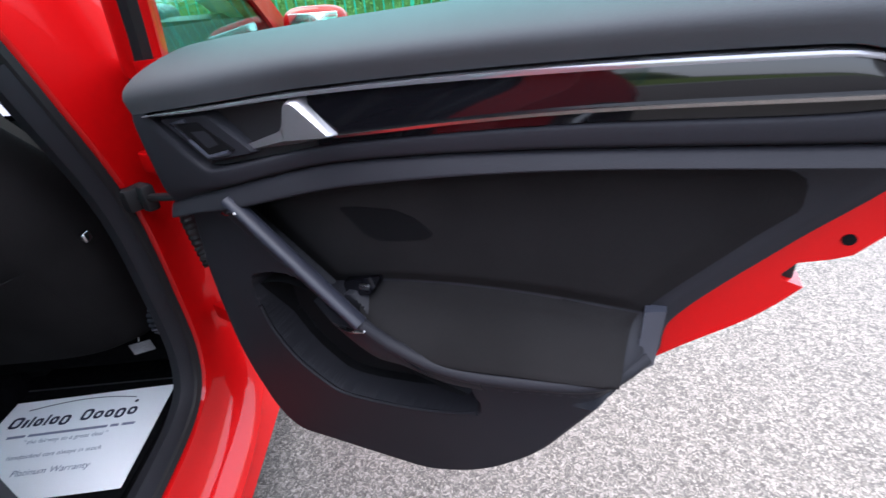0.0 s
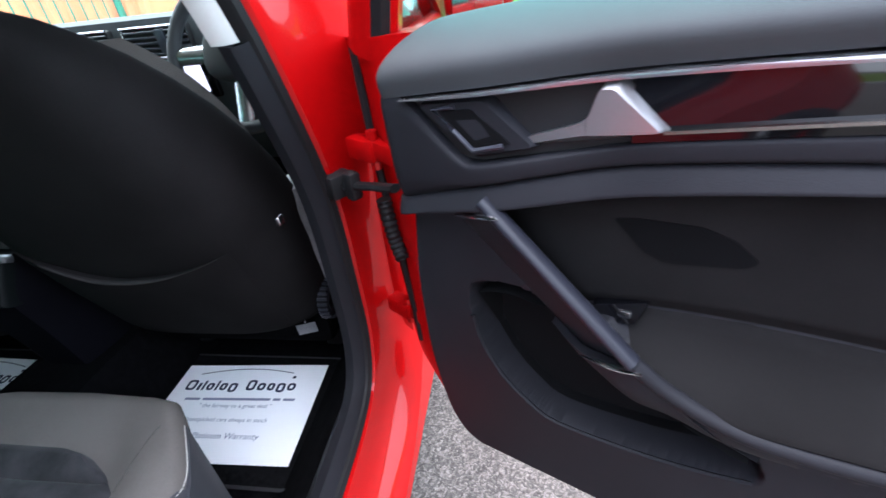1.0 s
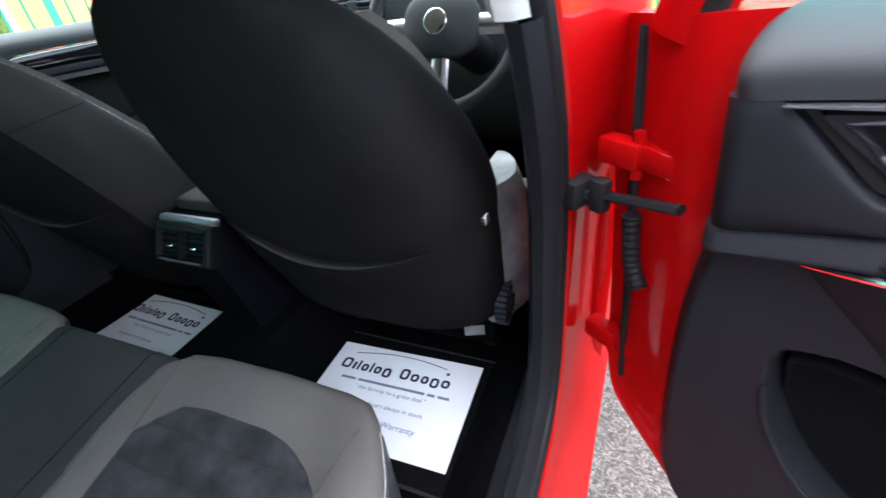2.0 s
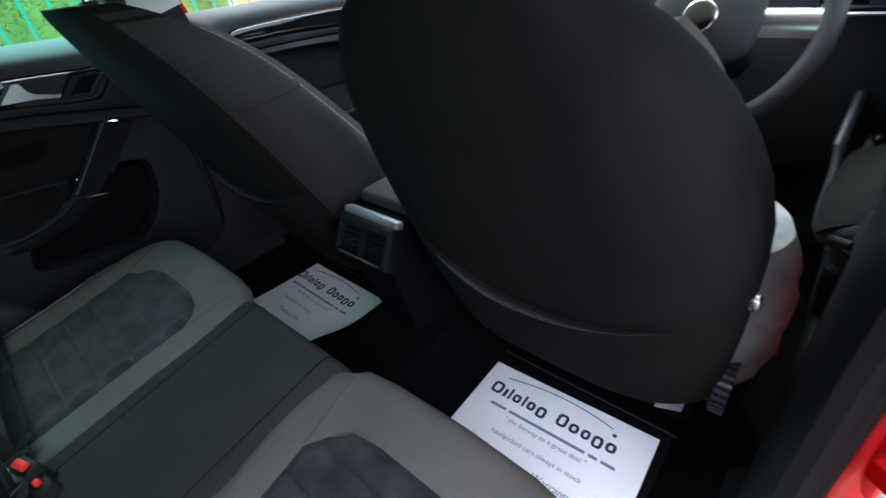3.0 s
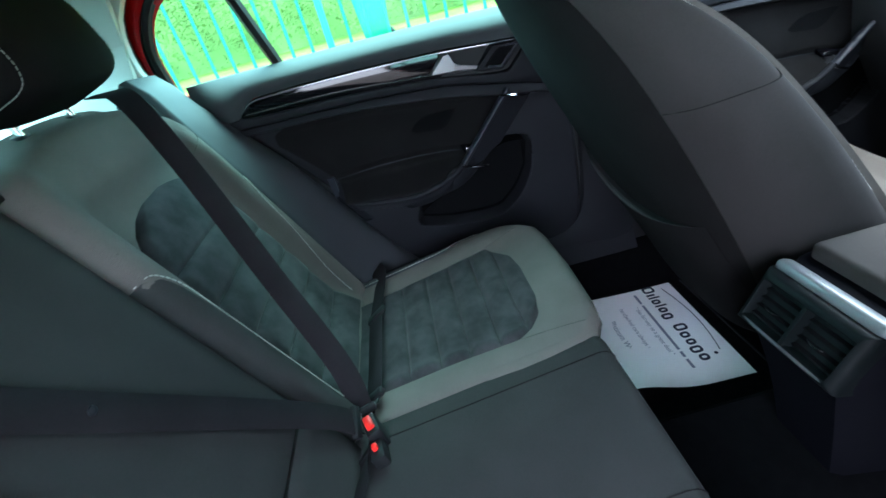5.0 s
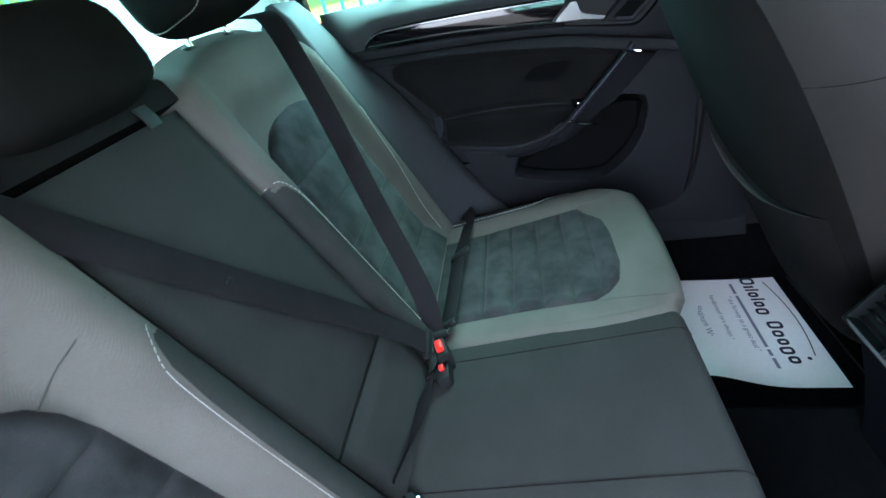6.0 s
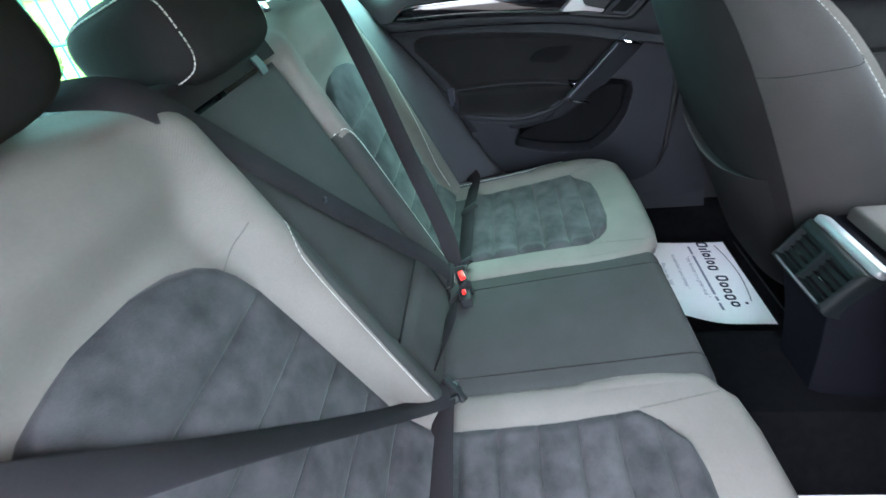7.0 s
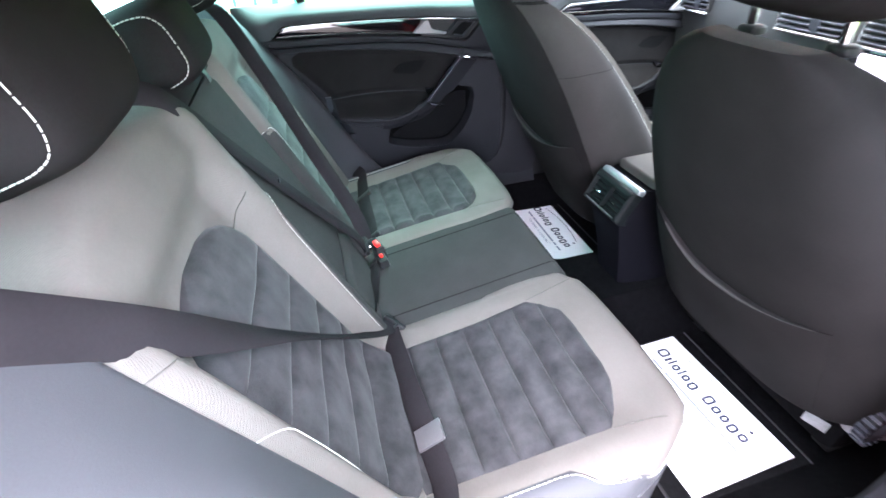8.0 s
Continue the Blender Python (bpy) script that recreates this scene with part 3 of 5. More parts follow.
f = lambda s, t: Vector((mix(-0.78, 0.78, s), mix(-0.62, 1.2, t), floor_z(mix(-0.78, 0.78, s), mix(-0.62, 1.2, t))))
part("cabin_floor", slab(60, 24, f, lambda s, t: Vector((f(s, t).x, f(s, t).y, 0.22))), CARPET, car, "black carpeted floor with a raised tunnel")
part("footwell_bulkhead", block(1.5, 0.05, 0.8, 0.01, pose(0, 1.22, 0.65, 20)), CARPET, car)
part("seat_bulkhead", block(1.56, 0.04, 0.5, 0.01, pose(0, -1.12, 0.85, 0)), CARPET, car)
part("parcel_shelf", block(1.35, 0.42, 0.03, 0.008, pose(0, -1.28, 1.04)), CARPET, car)
for side in (1, -1):
    part("wheel_arch_trim", slab(6, 8, lambda s, t: Vector((side * 0.735, mix(-1.45, -0.74 - 0.26 * t, s), mix(0.3, 1.1, t))), lambda s, t: Vector((side * 0.77, mix(-1.45, -0.74 - 0.26 * t, s), mix(0.3, 1.1, t)))), PLASTIC, car)


for side in (1, -1):
    part("front_sill_trim", block(0.05, 1.04, 0.26, 0.02, Matrix.Translation((side * 0.79, 0.63, 0.35))), RUBBER, car, "dark plastic front sill trim")


def wheel_at(x, y):
    w = part("wheel", wheel_ring((x, y, 0.36), 0.25, 0.1, Matrix.Rotation(math.pi / 2, 3, "Y"), 40, 14), TYRE, car, "road wheel with a black tyre")
    b = bmesh.new()
    for i in range(5):
        a = 2 * math.pi * i / 5
        tube([(x, y, 0.36), (x, y + 0.2 * math.cos(a), 0.36 + 0.2 * math.sin(a))], 0.028, 6, b, step=1)
    wheel_ring((x, y, 0.36), 0.2, 0.02, Matrix.Rotation(math.pi / 2, 3, "Y"), 40, 8, b)
    part("rim", b, SATIN, w, "silver alloy rim")


for x in (-0.77, 0.77):
    for y in (-1.32, 1.32):
        wheel_at(x, y)

# ---- doors ----
# closed-door coordinates: u runs rearward from the hinge, w inward, z up
SILL_TOP = curve((0.154, 1.085), (0.158, 1.104), (0.168, 1.117), (0.188, 1.127), (0.224, 1.132), (0.35, 1.137), (0.6, 1.14), (1.04, 1.14))
TRIM_UP = curve((0.08, 1.055), (0.15, 1.063), (0.375, 1.078), (0.636, 1.087), (0.86, 1.086), (0.895, 1.078), (0.925, 1.052))
TRIM_LO = curve((0.15, 0.99), (0.221, 0.996), (0.447, 1.020), (0.684, 1.037), (0.87, 1.041), (0.925, 1.046))
CHROME_Z = curve((0.44, 1.028), (0.684, 1.047), (0.91, 1.052))
BAND_UP = curve((0.12, 0.935), (0.181, 0.948), (0.30, 0.975), (0.442, 0.998), (0.635, 1.012), (0.92, 1.019))
BAND_LO = curve((0.12, 0.915), (0.193, 0.933), (0.302, 0.950), (0.503, 0.981), (0.686, 0.999), (0.9, 1.006))
ARM_TOP = curve((0.30, 0.80), (0.366, 0.808), (0.473, 0.826), (0.628, 0.833), (0.8, 0.824))
ARM_LO = curve((0.40, 0.80), (0.44, 0.772), (0.531, 0.746), (0.643, 0.755), (0.754, 0.771), (0.8, 0.80))
ARM_BAND = curve((0.34, 0.80), (0.38, 0.775), (0.43, 0.748), (0.5, 0.724), (0.56, 0.714), (0.641, 0.724), (0.756, 0.750), (0.8, 0.77))
EDGE_F = curve((0.43, 0.27), (0.437, 0.215), (0.455, 0.16), (0.49, 0.134), (0.54, 0.124), (0.66, 0.122), (0.8, 0.128), (0.90, 0.143), (0.95, 0.150), (1.0, 0.156), (1.06, 0.160))
EDGE_R = curve((0.43, 0.32), (0.435, 0.39), (0.444, 0.45), (0.457, 0.51), (0.493, 0.584), (0.551, 0.648), (0.593, 0.682), (0.649, 0.716), (0.72, 0.76), (0.77, 0.787), (0.82, 0.797), (0.92, 0.88), (0.972, 0.93), (1.06, 1.0))
POCKET_T = curve((0.232, 0.785), (0.242, 0.804), (0.30, 0.815), (0.35, 0.798), (0.41, 0.752), (0.526, 0.712), (0.56, 0.69), (0.578, 0.65))
POCKET_B = curve((0.232, 0.775), (0.238, 0.732), (0.267, 0.671), (0.30, 0.633), (0.338, 0.606), (0.45, 0.609), (0.52, 0.622), (0.578, 0.640))
BAND_HI = curve((0.12, 1.055), (0.198, 1.069), (0.21, 1.060), (0.268, 1.002), (0.29, 0.999), (0.447, 1.020), (0.684, 1.037), (0.87, 1.041), (0.925, 1.046))


def swell(u):
    """The mouldings stand further in round the latch."""
    return 0.026 * smooth(0.10, 0.18, u) * smooth(0.44, 0.28, u)


def bar_line(z, ahead=0.0):
    """Where the diagonal pull bar crosses height z; ahead shifts its foot towards the hinge."""
    return 0.302 - 0.35 * ahead + (0.952 - z) * (1.03 - 5.0 * ahead)


def lead_depth(u, z, ahead=0.0):
    """The panel in front of the pull bar, which swells towards it."""
    grab = bar_line(z, ahead)
    low = 0.118 + 0.018 * smooth(0.45, 0.7, z)
    return low + (0.172 - low) * min(1.0, max(0.0, (u - grab + 0.10) / 0.10)) * smooth(0.66, 0.76, z)


def panel_depth(u, z, ahead=0.0):
    """How far the inner panel stands in from the hinge line."""
    grab = bar_line(z, ahead)
    behind = smooth(grab - 0.098, grab - 0.082, u)
    low = 0.118 + 0.018 * smooth(0.45, 0.7, z)
    w = mix(lead_depth(u, z, ahead), low, behind)
    band = smooth(-0.004, 0.006, z - ARM_BAND(u))
    past = smooth(grab - 0.034, grab - 0.016, u)
    w = mix(w, 0.163, band * past)
    rest = smooth(0, 1, (z - ARM_LO(u)) / max(0.02, ARM_TOP(u) - ARM_LO(u)))
    if z > ARM_LO(u):
        w = mix(w, mix(0.168, 0.104, rest), past)
    if z > ARM_TOP(u):
        w = mix(w, 0.102, behind)
    elif z > 0.70:
        w = mix(min(w, 0.112), w, smooth(0.0, 0.052, EDGE_R(z) - u))
    if 0.230 < u < 0.582:
        inside = smooth(0, 0.012, z - POCKET_B(u)) * smooth(-0.019, -0.007, POCKET_T(u) - z) * smooth(0.230, 0.245, u) * smooth(0.582, 0.568, u)
        w = mix(w, 0.066, inside)
    b = smooth(-0.010, -0.002, z - BAND_LO(u))
    w = mix(w, mix(0.108, 0.118, smooth(0.10, 0.20, u)), b)
    return w


def door_inner(door, sgn, scale=1.0, ahead=0.0):
    """The trimmed inner face of a door, in door coordinates."""
    def P(u, w, z):
        return Vector((sgn * w, -u * scale, z))

    def carrier(k):
        def f(s, t):
            z = mix(0.43, 1.06, t)
            front = EDGE_F(z) - (0.030 if ahead else 0.0)
            u = mix(front, EDGE_R(z), s)
            e = min(s, 1 - s) * (EDGE_R(z) - front)
            d = panel_depth(u, z, ahead)
            if not k:
                return P(u, min(0.088, d - 0.010), z)
            if k:
                d = mix(0.098, d, smooth(-0.004, 0.022, e) * smooth(-0.01, 0.02, z - 0.43))
            return P(u, d, z)
        return f
    part("panel", slab(*((230, 190) if scale == 1.0 else (90, 70)), carrier(1), carrier(0)), PLASTIC, door, "black grained plastic door panel")

    def rail(k):
        def f(s, t):
            u = mix(0.155, 1.03, s ** 1.5)
            z = mix(TRIM_UP(u) if u < 0.925 else 1.045, SILL_TOP(u), math.sin(t * math.pi / 2) ** 0.9)
            e = math.sqrt(max(0.0, 1 - (1 - min(1.0, (u - 0.155) / 0.028)) ** 2)) * smooth(1.035, 0.95, u)
            w = mix(0.14, 0.152, math.sin(min(1, t * 3) * math.pi / 2)) - 0.075 * smooth(0.08, 1.0, t) ** 1.3 + swell(u) * (1 - t)
            return P(u, mix(0.098, w, e) if k else 0.07, z)
        return f
    part("waist_rail", slab(90, 18, rail(1), rail(0)), SOFT, door, "soft black waist rail")

    def strip(name, lo, hi, u0, u1, w, mat, label, bulge=0.004, nv=8, chamfer=0.0, overhang=0.0):
        def f(s, t):
            u = mix(u0, u1, s)
            z = mix(lo(u), hi(u), t)
            d = w + swell(u) + bulge * math.sin(math.pi * t) - chamfer * smooth(0.72, 1.0, t) + overhang * t
            return P(u, d, z)
        return part(name, slab(60, nv, f, lambda s, t: f(s, t) - Vector((sgn * 0.012, 0, 0))), mat, door, label)
    strip("trim_strip", lambda u: TRIM_LO(u) + 0.001, lambda u: max(TRIM_LO(u) + 0.003, TRIM_UP(u) - 0.004), 0.43, 0.922, 0.1405, PIANO, "gloss black trim strip", 0.002, 12, 0.0)
    # the bevel's sky highlight is painted as a grey strip that widens rearward
    wide = curve((0.205, 0.001), (0.26, 0.004), (0.4, 0.006), (0.5, 0.006), (0.64, 0.007), (0.80, 0.007), (0.88, 0.005), (0.921, 0.001))
    strip("trim_upper_edge", lambda u: TRIM_UP(u) - 0.003 - 0.7 * wide(u), lambda u: TRIM_UP(u) - 0.002, 0.205, 0.92, 0.1465, SKYSHEEN, "gloss upper edge with the sky reflection put into its grey", 0.0, 4, 0.014)
    strip("trim_line", lambda u: CHROME_Z(u), lambda u: CHROME_Z(u) + 0.0030, 0.455, 0.908, 0.1465, LINE, "thin satin silver line", 0.0, overhang=0.0012)

    # the two mouldings under the trim strip: the lower one slopes to face upward
    def moulding(name, lo, hi, u0, prof):
        def f(s, t):
            u = mix(u0, 0.945 - 0.02 * (1 - t), s ** 1.3)
            e = math.sqrt(max(0.0, 1 - (1 - min(1.0, (u - u0) / 0.03)) ** 2))
            return P(u, mix(0.098, prof(t), e) + swell(u), mix(lo(u), hi(u), t))
        part(name, slab(90, 14, f, lambda s, t: P(mix(u0, 0.945, s ** 1.3), 0.09, f(s, t).z)), PLASTIC, door)
    moulding("lower_moulding", lambda u: BAND_LO(u) - 0.004, BAND_UP, 0.149, curve((0, 0.132), (0.12, 0.1435), (0.22, 0.145), (0.9, 0.1365), (1.0, 0.132)))
    moulding("upper_moulding", BAND_UP, BAND_HI, 0.153, curve((0, 0.131), (0.12, 0.1385), (0.3, 0.141), (0.9, 0.142), (1.0, 0.139)))

    # latch recess, lever and lock plate
    rec = rounded([(0.208, 1.064), (0.266, 1.002), (0.287, 0.999), (0.44, 1.018), (0.45, 1.070), (0.24, 1.066)], 0.010)
    part("latch_recess", prism(rec, lambda a, b, d: P(a, d + swell(a), b), 0.10, 0.130, 0.002), RUBBER, door, "black latch recess")
    lock = rounded([(0.222, 1.060), (0.284, 1.005), (0.350, 1.015), (0.303, 1.066)], 0.006)
    part("lock_plate", prism(lock, lambda a, b, d: P(a, d + swell(a), b), 0.12, 0.140, 0.004), PLASTIC, door)
    key = rounded([(0.250, 1.053), (0.288, 1.056), (0.327, 1.020), (0.288, 1.015)], 0.005)
    part("lock_button", prism(key, lambda a, b, d: P(a, d + swell(a), b), 0.13, 0.1408, 0.001), MESH, door, "black lock button")
    part("lock_frame", tube([P(a, 0.1405 + swell(a), z) for a, z in ((0.270, 1.057), (0.244, 1.054), (0.266, 1.034), (0.286, 1.014), (0.318, 1.019))], 0.0028, 6, step=1), DARKSATIN, door)
    lever = rounded([(0.408, 1.073), (0.422, 1.072), (0.461, 1.031), (0.40, 1.022), (0.33, 1.016), (0.327, 1.022), (0.385, 1.036), (0.40, 1.048)], 0.005)
    part("door_lever", prism(lever, lambda a, b, d: P(a, d, b), 0.120, 0.152, 0.007), LEVERGREY, door, "satin silver pull lever")

    # cloth insert, armrest pad, speaker mesh, switch
    grab = lambda z: bar_line(z, ahead)

    def span(zf, gap, u1):
        """The first and last u of a row, between the pull bar and the rear edge."""
        u0 = 0.4
        for _ in range(12):
            u0 = mix(u0, grab(zf(u0)) + gap, 0.6)
        for _ in range(12):
            u1 = mix(u1, min(u1, EDGE_R(zf(u1)) - 0.035), 0.6)
        return u0, u1

    def insert(s, t):
        zf = lambda u: mix(ARM_TOP(u) + 0.003, BAND_LO(u) - 0.008, t)
        u0, u1 = span(zf, -0.080, 0.878 - 0.03 * smooth(0.85, 1.0, t) ** 2)
        u = mix(u0, u1, s)
        e = min(1.0, 14 * min(s, 1 - s), 9 * min(t, 1 - t))
        return P(u, 0.1045 + 0.006 * smooth(0, 1, e), zf(u))
    part("cloth_insert", slab(60, 30, insert, lambda s, t: insert(s, t) - Vector((sgn * 0.01, 0, 0))), DOORCLOTH, door, "charcoal cloth insert")

    def pad(s, t):
        zf = lambda u: mix(ARM_LO(u) + 0.003, ARM_TOP(u) - 0.001, t)
        u0, u1 = span(zf, -0.034, 0.788)
        u = mix(u0, u1, s)
        z = zf(u)
        rest = smooth(0, 1, (z - ARM_LO(u)) / max(0.02, ARM_TOP(u) - ARM_LO(u)))
        e = min(1.0, 14 * min(s, 1 - s), 9 * min(t, 1 - t))
        return P(u, mix(0.110, mix(0.168, 0.104, rest) + 0.006 * smooth(0, 1, e), smooth(-0.002, 0.022, 0.788 - u)), z)
    part("arm_pad", slab(60, 24, pad, lambda s, t: pad(s, t) - Vector((sgn * 0.008, 0, 0))), DOORCLOTH, door, "charcoal cloth armrest pad")
    mesh = rounded([(0.408, 0.931), (0.432, 0.934), (0.489, 0.934), (0.517, 0.924), (0.539, 0.904), (0.528, 0.896), (0.460, 0.887), (0.439, 0.896)], 0.006)
    part("speaker_mesh", prism(mesh, lambda a, b, d: P(a, d, b), 0.10, 0.1115, 0.001), MESH, door, "matt black speaker mesh")
    plate = rounded([(u - 1.2 * ahead, z) for u, z in ((0.390, 0.822), (0.452, 0.836), (0.442, 0.813), (0.403, 0.807))], 0.005)
    ramp = lambda z: mix(0.130, 0.113, smooth(0.807, 0.834, z))
    sw = part("window_switch", prism(plate, lambda a, b, d: P(a, d + ramp(b), b), -0.02, 0.0, 0.002), PIANO, door, "black window switch plate")
    part("switch_key", block(0.006, 0.014, 0.009, 0.002, Matrix.Translation(P(0.428 - 1.2 * ahead, 0.1225, 0.821))), SATIN, sw)

    # diagonal pull bar that runs on into the armrest edge
    slide = lambda z: bar_line(z, ahead) - bar_line(z)
    a, b = P(0.290 + slide(0.949), 0.166, 0.960), P(0.452 + slide(0.804), 0.175, 0.804)

    def flank(s, t):
        z = 0.78
        for _ in range(14):  # the foot of the flank follows the pocket's upper edge
            z = mix(z, POCKET_T(grab(z) - 0.100 + 0.100 * s) + 0.006, 0.5)
        z = mix(z, 0.946, t)
        u = grab(z) - 0.100 + 0.100 * s
        return P(u, lead_depth(u, z, ahead) + 0.002 * min(1.0, 8 * s), z)
    part("grip_flank", slab(20, 30, flank, lambda s, t: flank(s, t) - Vector((sgn * 0.010, 0, 0))), PLASTIC, door)
    part("pull_bar", tube([a, mix(a, b, 0.35), mix(a, b, 0.7), b], 0.0075, 14, flat=1.55, up=(1, 0, 0)), BARGREY, door, "satin dark grey pull bar")
    part("arm_edge", tube([b, P(0.49 + 0.7 * slide(0.80), 0.168, 0.770), P(0.56, 0.167, 0.747), P(0.66, 0.166, 0.755), P(0.735, 0.158, 0.768), P(0.775, 0.118, 0.778)], 0.009, 10, up=(1, 0, 0)), PLASTIC, door)
    facet = lambda s, t: P(mix(mix(0.766, 0.770, t), mix(0.785, 0.790, t), s), mix(mix(0.130, 0.118, t), 0.112, s), mix(0.764, 0.838, t))
    part("arm_end", slab(6, 6, facet, lambda s, t: facet(s, t) - Vector((sgn * 0.03, 0, 0))), DARKSATIN, door, "grey end piece of the armrest")
    for line in (((0.238, 0.146, 0.927), (0.285, 0.170, 0.943), (0.316, 0.183, 0.951)), ((0.386, 0.150, 0.773), (0.430, 0.172, 0.789), (0.462, 0.182, 0.801))):
        part("bar_cap", tube([P(q[0] + slide(line[-1][2]), q[1] + 0.002, q[2]) for q in line], 0.0034, 8, step=8, taper=lambda q: 0.35 + 0.65 * math.sin(math.pi * min(1.0, 0.1 + 0.85 * q))), CHROME, door, "bright chrome cap")
    # pocket lining and floor: the recess's shade is put into their near-black colour
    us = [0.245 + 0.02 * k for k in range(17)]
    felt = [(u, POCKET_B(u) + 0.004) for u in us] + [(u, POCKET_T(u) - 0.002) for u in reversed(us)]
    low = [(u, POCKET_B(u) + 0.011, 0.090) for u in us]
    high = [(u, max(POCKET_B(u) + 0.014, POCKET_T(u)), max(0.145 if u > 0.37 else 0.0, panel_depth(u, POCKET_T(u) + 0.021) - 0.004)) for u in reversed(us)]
    part("pocket_lining", loft([[P(a, mix(0.066, d, k), z) for a, z, d in low + high] for k in (0.0, 0.5, 1.0)], caps=False), MESH, door, "black felt pocket lining with the recess shade in its colour")
    # rounded underside of the armrest, from its edge down to the pocket
    edge_z = curve((0.350, 0.801), (0.386, 0.782), (0.430, 0.789), (0.455, 0.796), (0.490, 0.768), (0.56, 0.746), (0.60, 0.744))
    edge_w = curve((0.350, 0.142), (0.386, 0.156), (0.430, 0.172), (0.455, 0.176), (0.490, 0.170), (0.60, 0.168))

    def under(s, t):
        u = mix(0.352, 0.60, s)
        lo = max(POCKET_T(u) - 0.001, ARM_BAND(u) - 0.006)
        return P(u, edge_w(u) - 0.016 * (1 - t) ** 2.5, mix(lo, max(lo + 0.002, edge_z(u)), t))
    part("arm_underside", slab(50, 14, under, lambda s, t: under(s, t) - Vector((sgn * 0.012, 0, 0))), PLASTIC, door)
    part("pocket_floor", prism(felt, lambda a, b, d: P(a, d, b), 0.060, 0.074), MESH, door, "black felt pocket floor with the recess shade in its colour")
    lip = [P(u, panel_depth(u, POCKET_B(u) - 0.004) + 0.0005, POCKET_B(u) - 0.001) for u in [0.233, 0.238, 0.25, 0.266, 0.283, 0.30, 0.32, 0.338, 0.37, 0.41, 0.47, 0.53, 0.575]]
    part("pocket_lip", tube(lip, 0.0035, 6, step=3, up=(1, 0, 0)), PLASTIC, door)


def door_shell(door, sgn, rear=True):
    """The painted door: lower shell, window frame and tinted glass."""
    def P(u, w, z):
        return Vector((sgn * w, -u, z))
    ef = curve((0.425, 0.10), (0.45, 0.07), (0.5, 0.045), (0.6, 0.035), (1.12, 0.035))
    plain = curve((0.425, 0.26), (0.44, 0.36), (0.46, 0.47), (0.50, 0.56), (0.55, 0.62), (0.62, 0.69), (0.72, 0.756), (0.77, 0.805), (0.83, 0.872), (0.90, 0.925), (0.95, 0.965), (1.05, 1.05), (1.12, 1.09))
    er = lambda z: plain(z) - 0.028 * smooth(0.868, 0.876, z) * smooth(0.902, 0.894, z)  # latch notch

    def skin(w):
        def f(s, t):
            z = mix(0.425, 1.12, t)
            u = mix(ef(z), er(z), s)
            e = smooth(0, 0.03, min(s, 1 - s) * (er(z) - ef(z)))
            if w > 0:
                hollow = smooth(0.15, 0.20, u) * smooth(0.68, 0.63, u) * smooth(0.50, 0.56, z) * smooth(0.88, 0.83, z)
                return P(mix(ef(z) + 0.065, er(z), s), mix(0.085, 0.05, hollow), z)
            return P(mix(ef(z) - 0.062, er(z), s), -0.004 - 0.6 * lean(z) - 0.012 * math.sin(math.pi * t) + 0.012 * (1 - e), z)
        return f
    part("shell", slab(44, 110, skin(0.052), skin(-0.004)), RED, door)
    part("door_latch", block(0.05, 0.022, 0.036, 0.004, Matrix.Translation(P(0.884, 0.052, 0.886))), RUBBER, door, "black door latch in the edge")
    part("bolt_hole", tube([P(0.922, 0.07, 0.920), P(0.922, 0.0862, 0.920)], 0.0055, 12, step=1), MESH, door, "round dark bolt hole")
    frame = [(0.075, 1.10), (0.10, 1.16), (0.155, 1.28), (0.21, 1.36), (0.33, 1.395), (0.52, 1.41), (0.86, 1.40), (1.02, 1.34), (1.095, 1.24), (1.10, 1.12)]
    lp = [P(u, 0.045 - lean(z), z) for u, z in frame]
    part("window_frame", tube(lp, 0.038, 10, flat=0.75, up=(1, 0, 0)), RED, door)
    part("frame_seal", tube([p + Vector((sgn * 0.012, 0, 0)) + (Vector((0, -0.55, 1.2)) + Vector((0, p.y * 0, 0)) - Vector((0, p.y, p.z))) * 0.045 for p in lp], 0.016, 8, up=(1, 0, 0)), RUBBER, door, "black rubber window seal")

    def pane(s, t):
        z = mix(1.08, 1.395, t)
        u = mix(0.10 + 0.38 * max(0, z - 1.12) ** 1.0, 1.085 - 0.6 * max(0, z - 1.24) ** 1.3, s)
        return P(u, 0.045 - lean(z), min(z, 1.40))
    part("window_pane", slab(10, 6, pane, lambda s, t: pane(s, t) - Vector((sgn * 0.004, 0, 0))), GLASS, door, "green tinted window pane")
    part("window_divider", tube([P(0.80, 0.05 - lean(1.1), 1.10), P(0.87, 0.05 - lean(1.35), 1.38)], 0.014, 6, step=1), RUBBER, door, "black window divider bar")


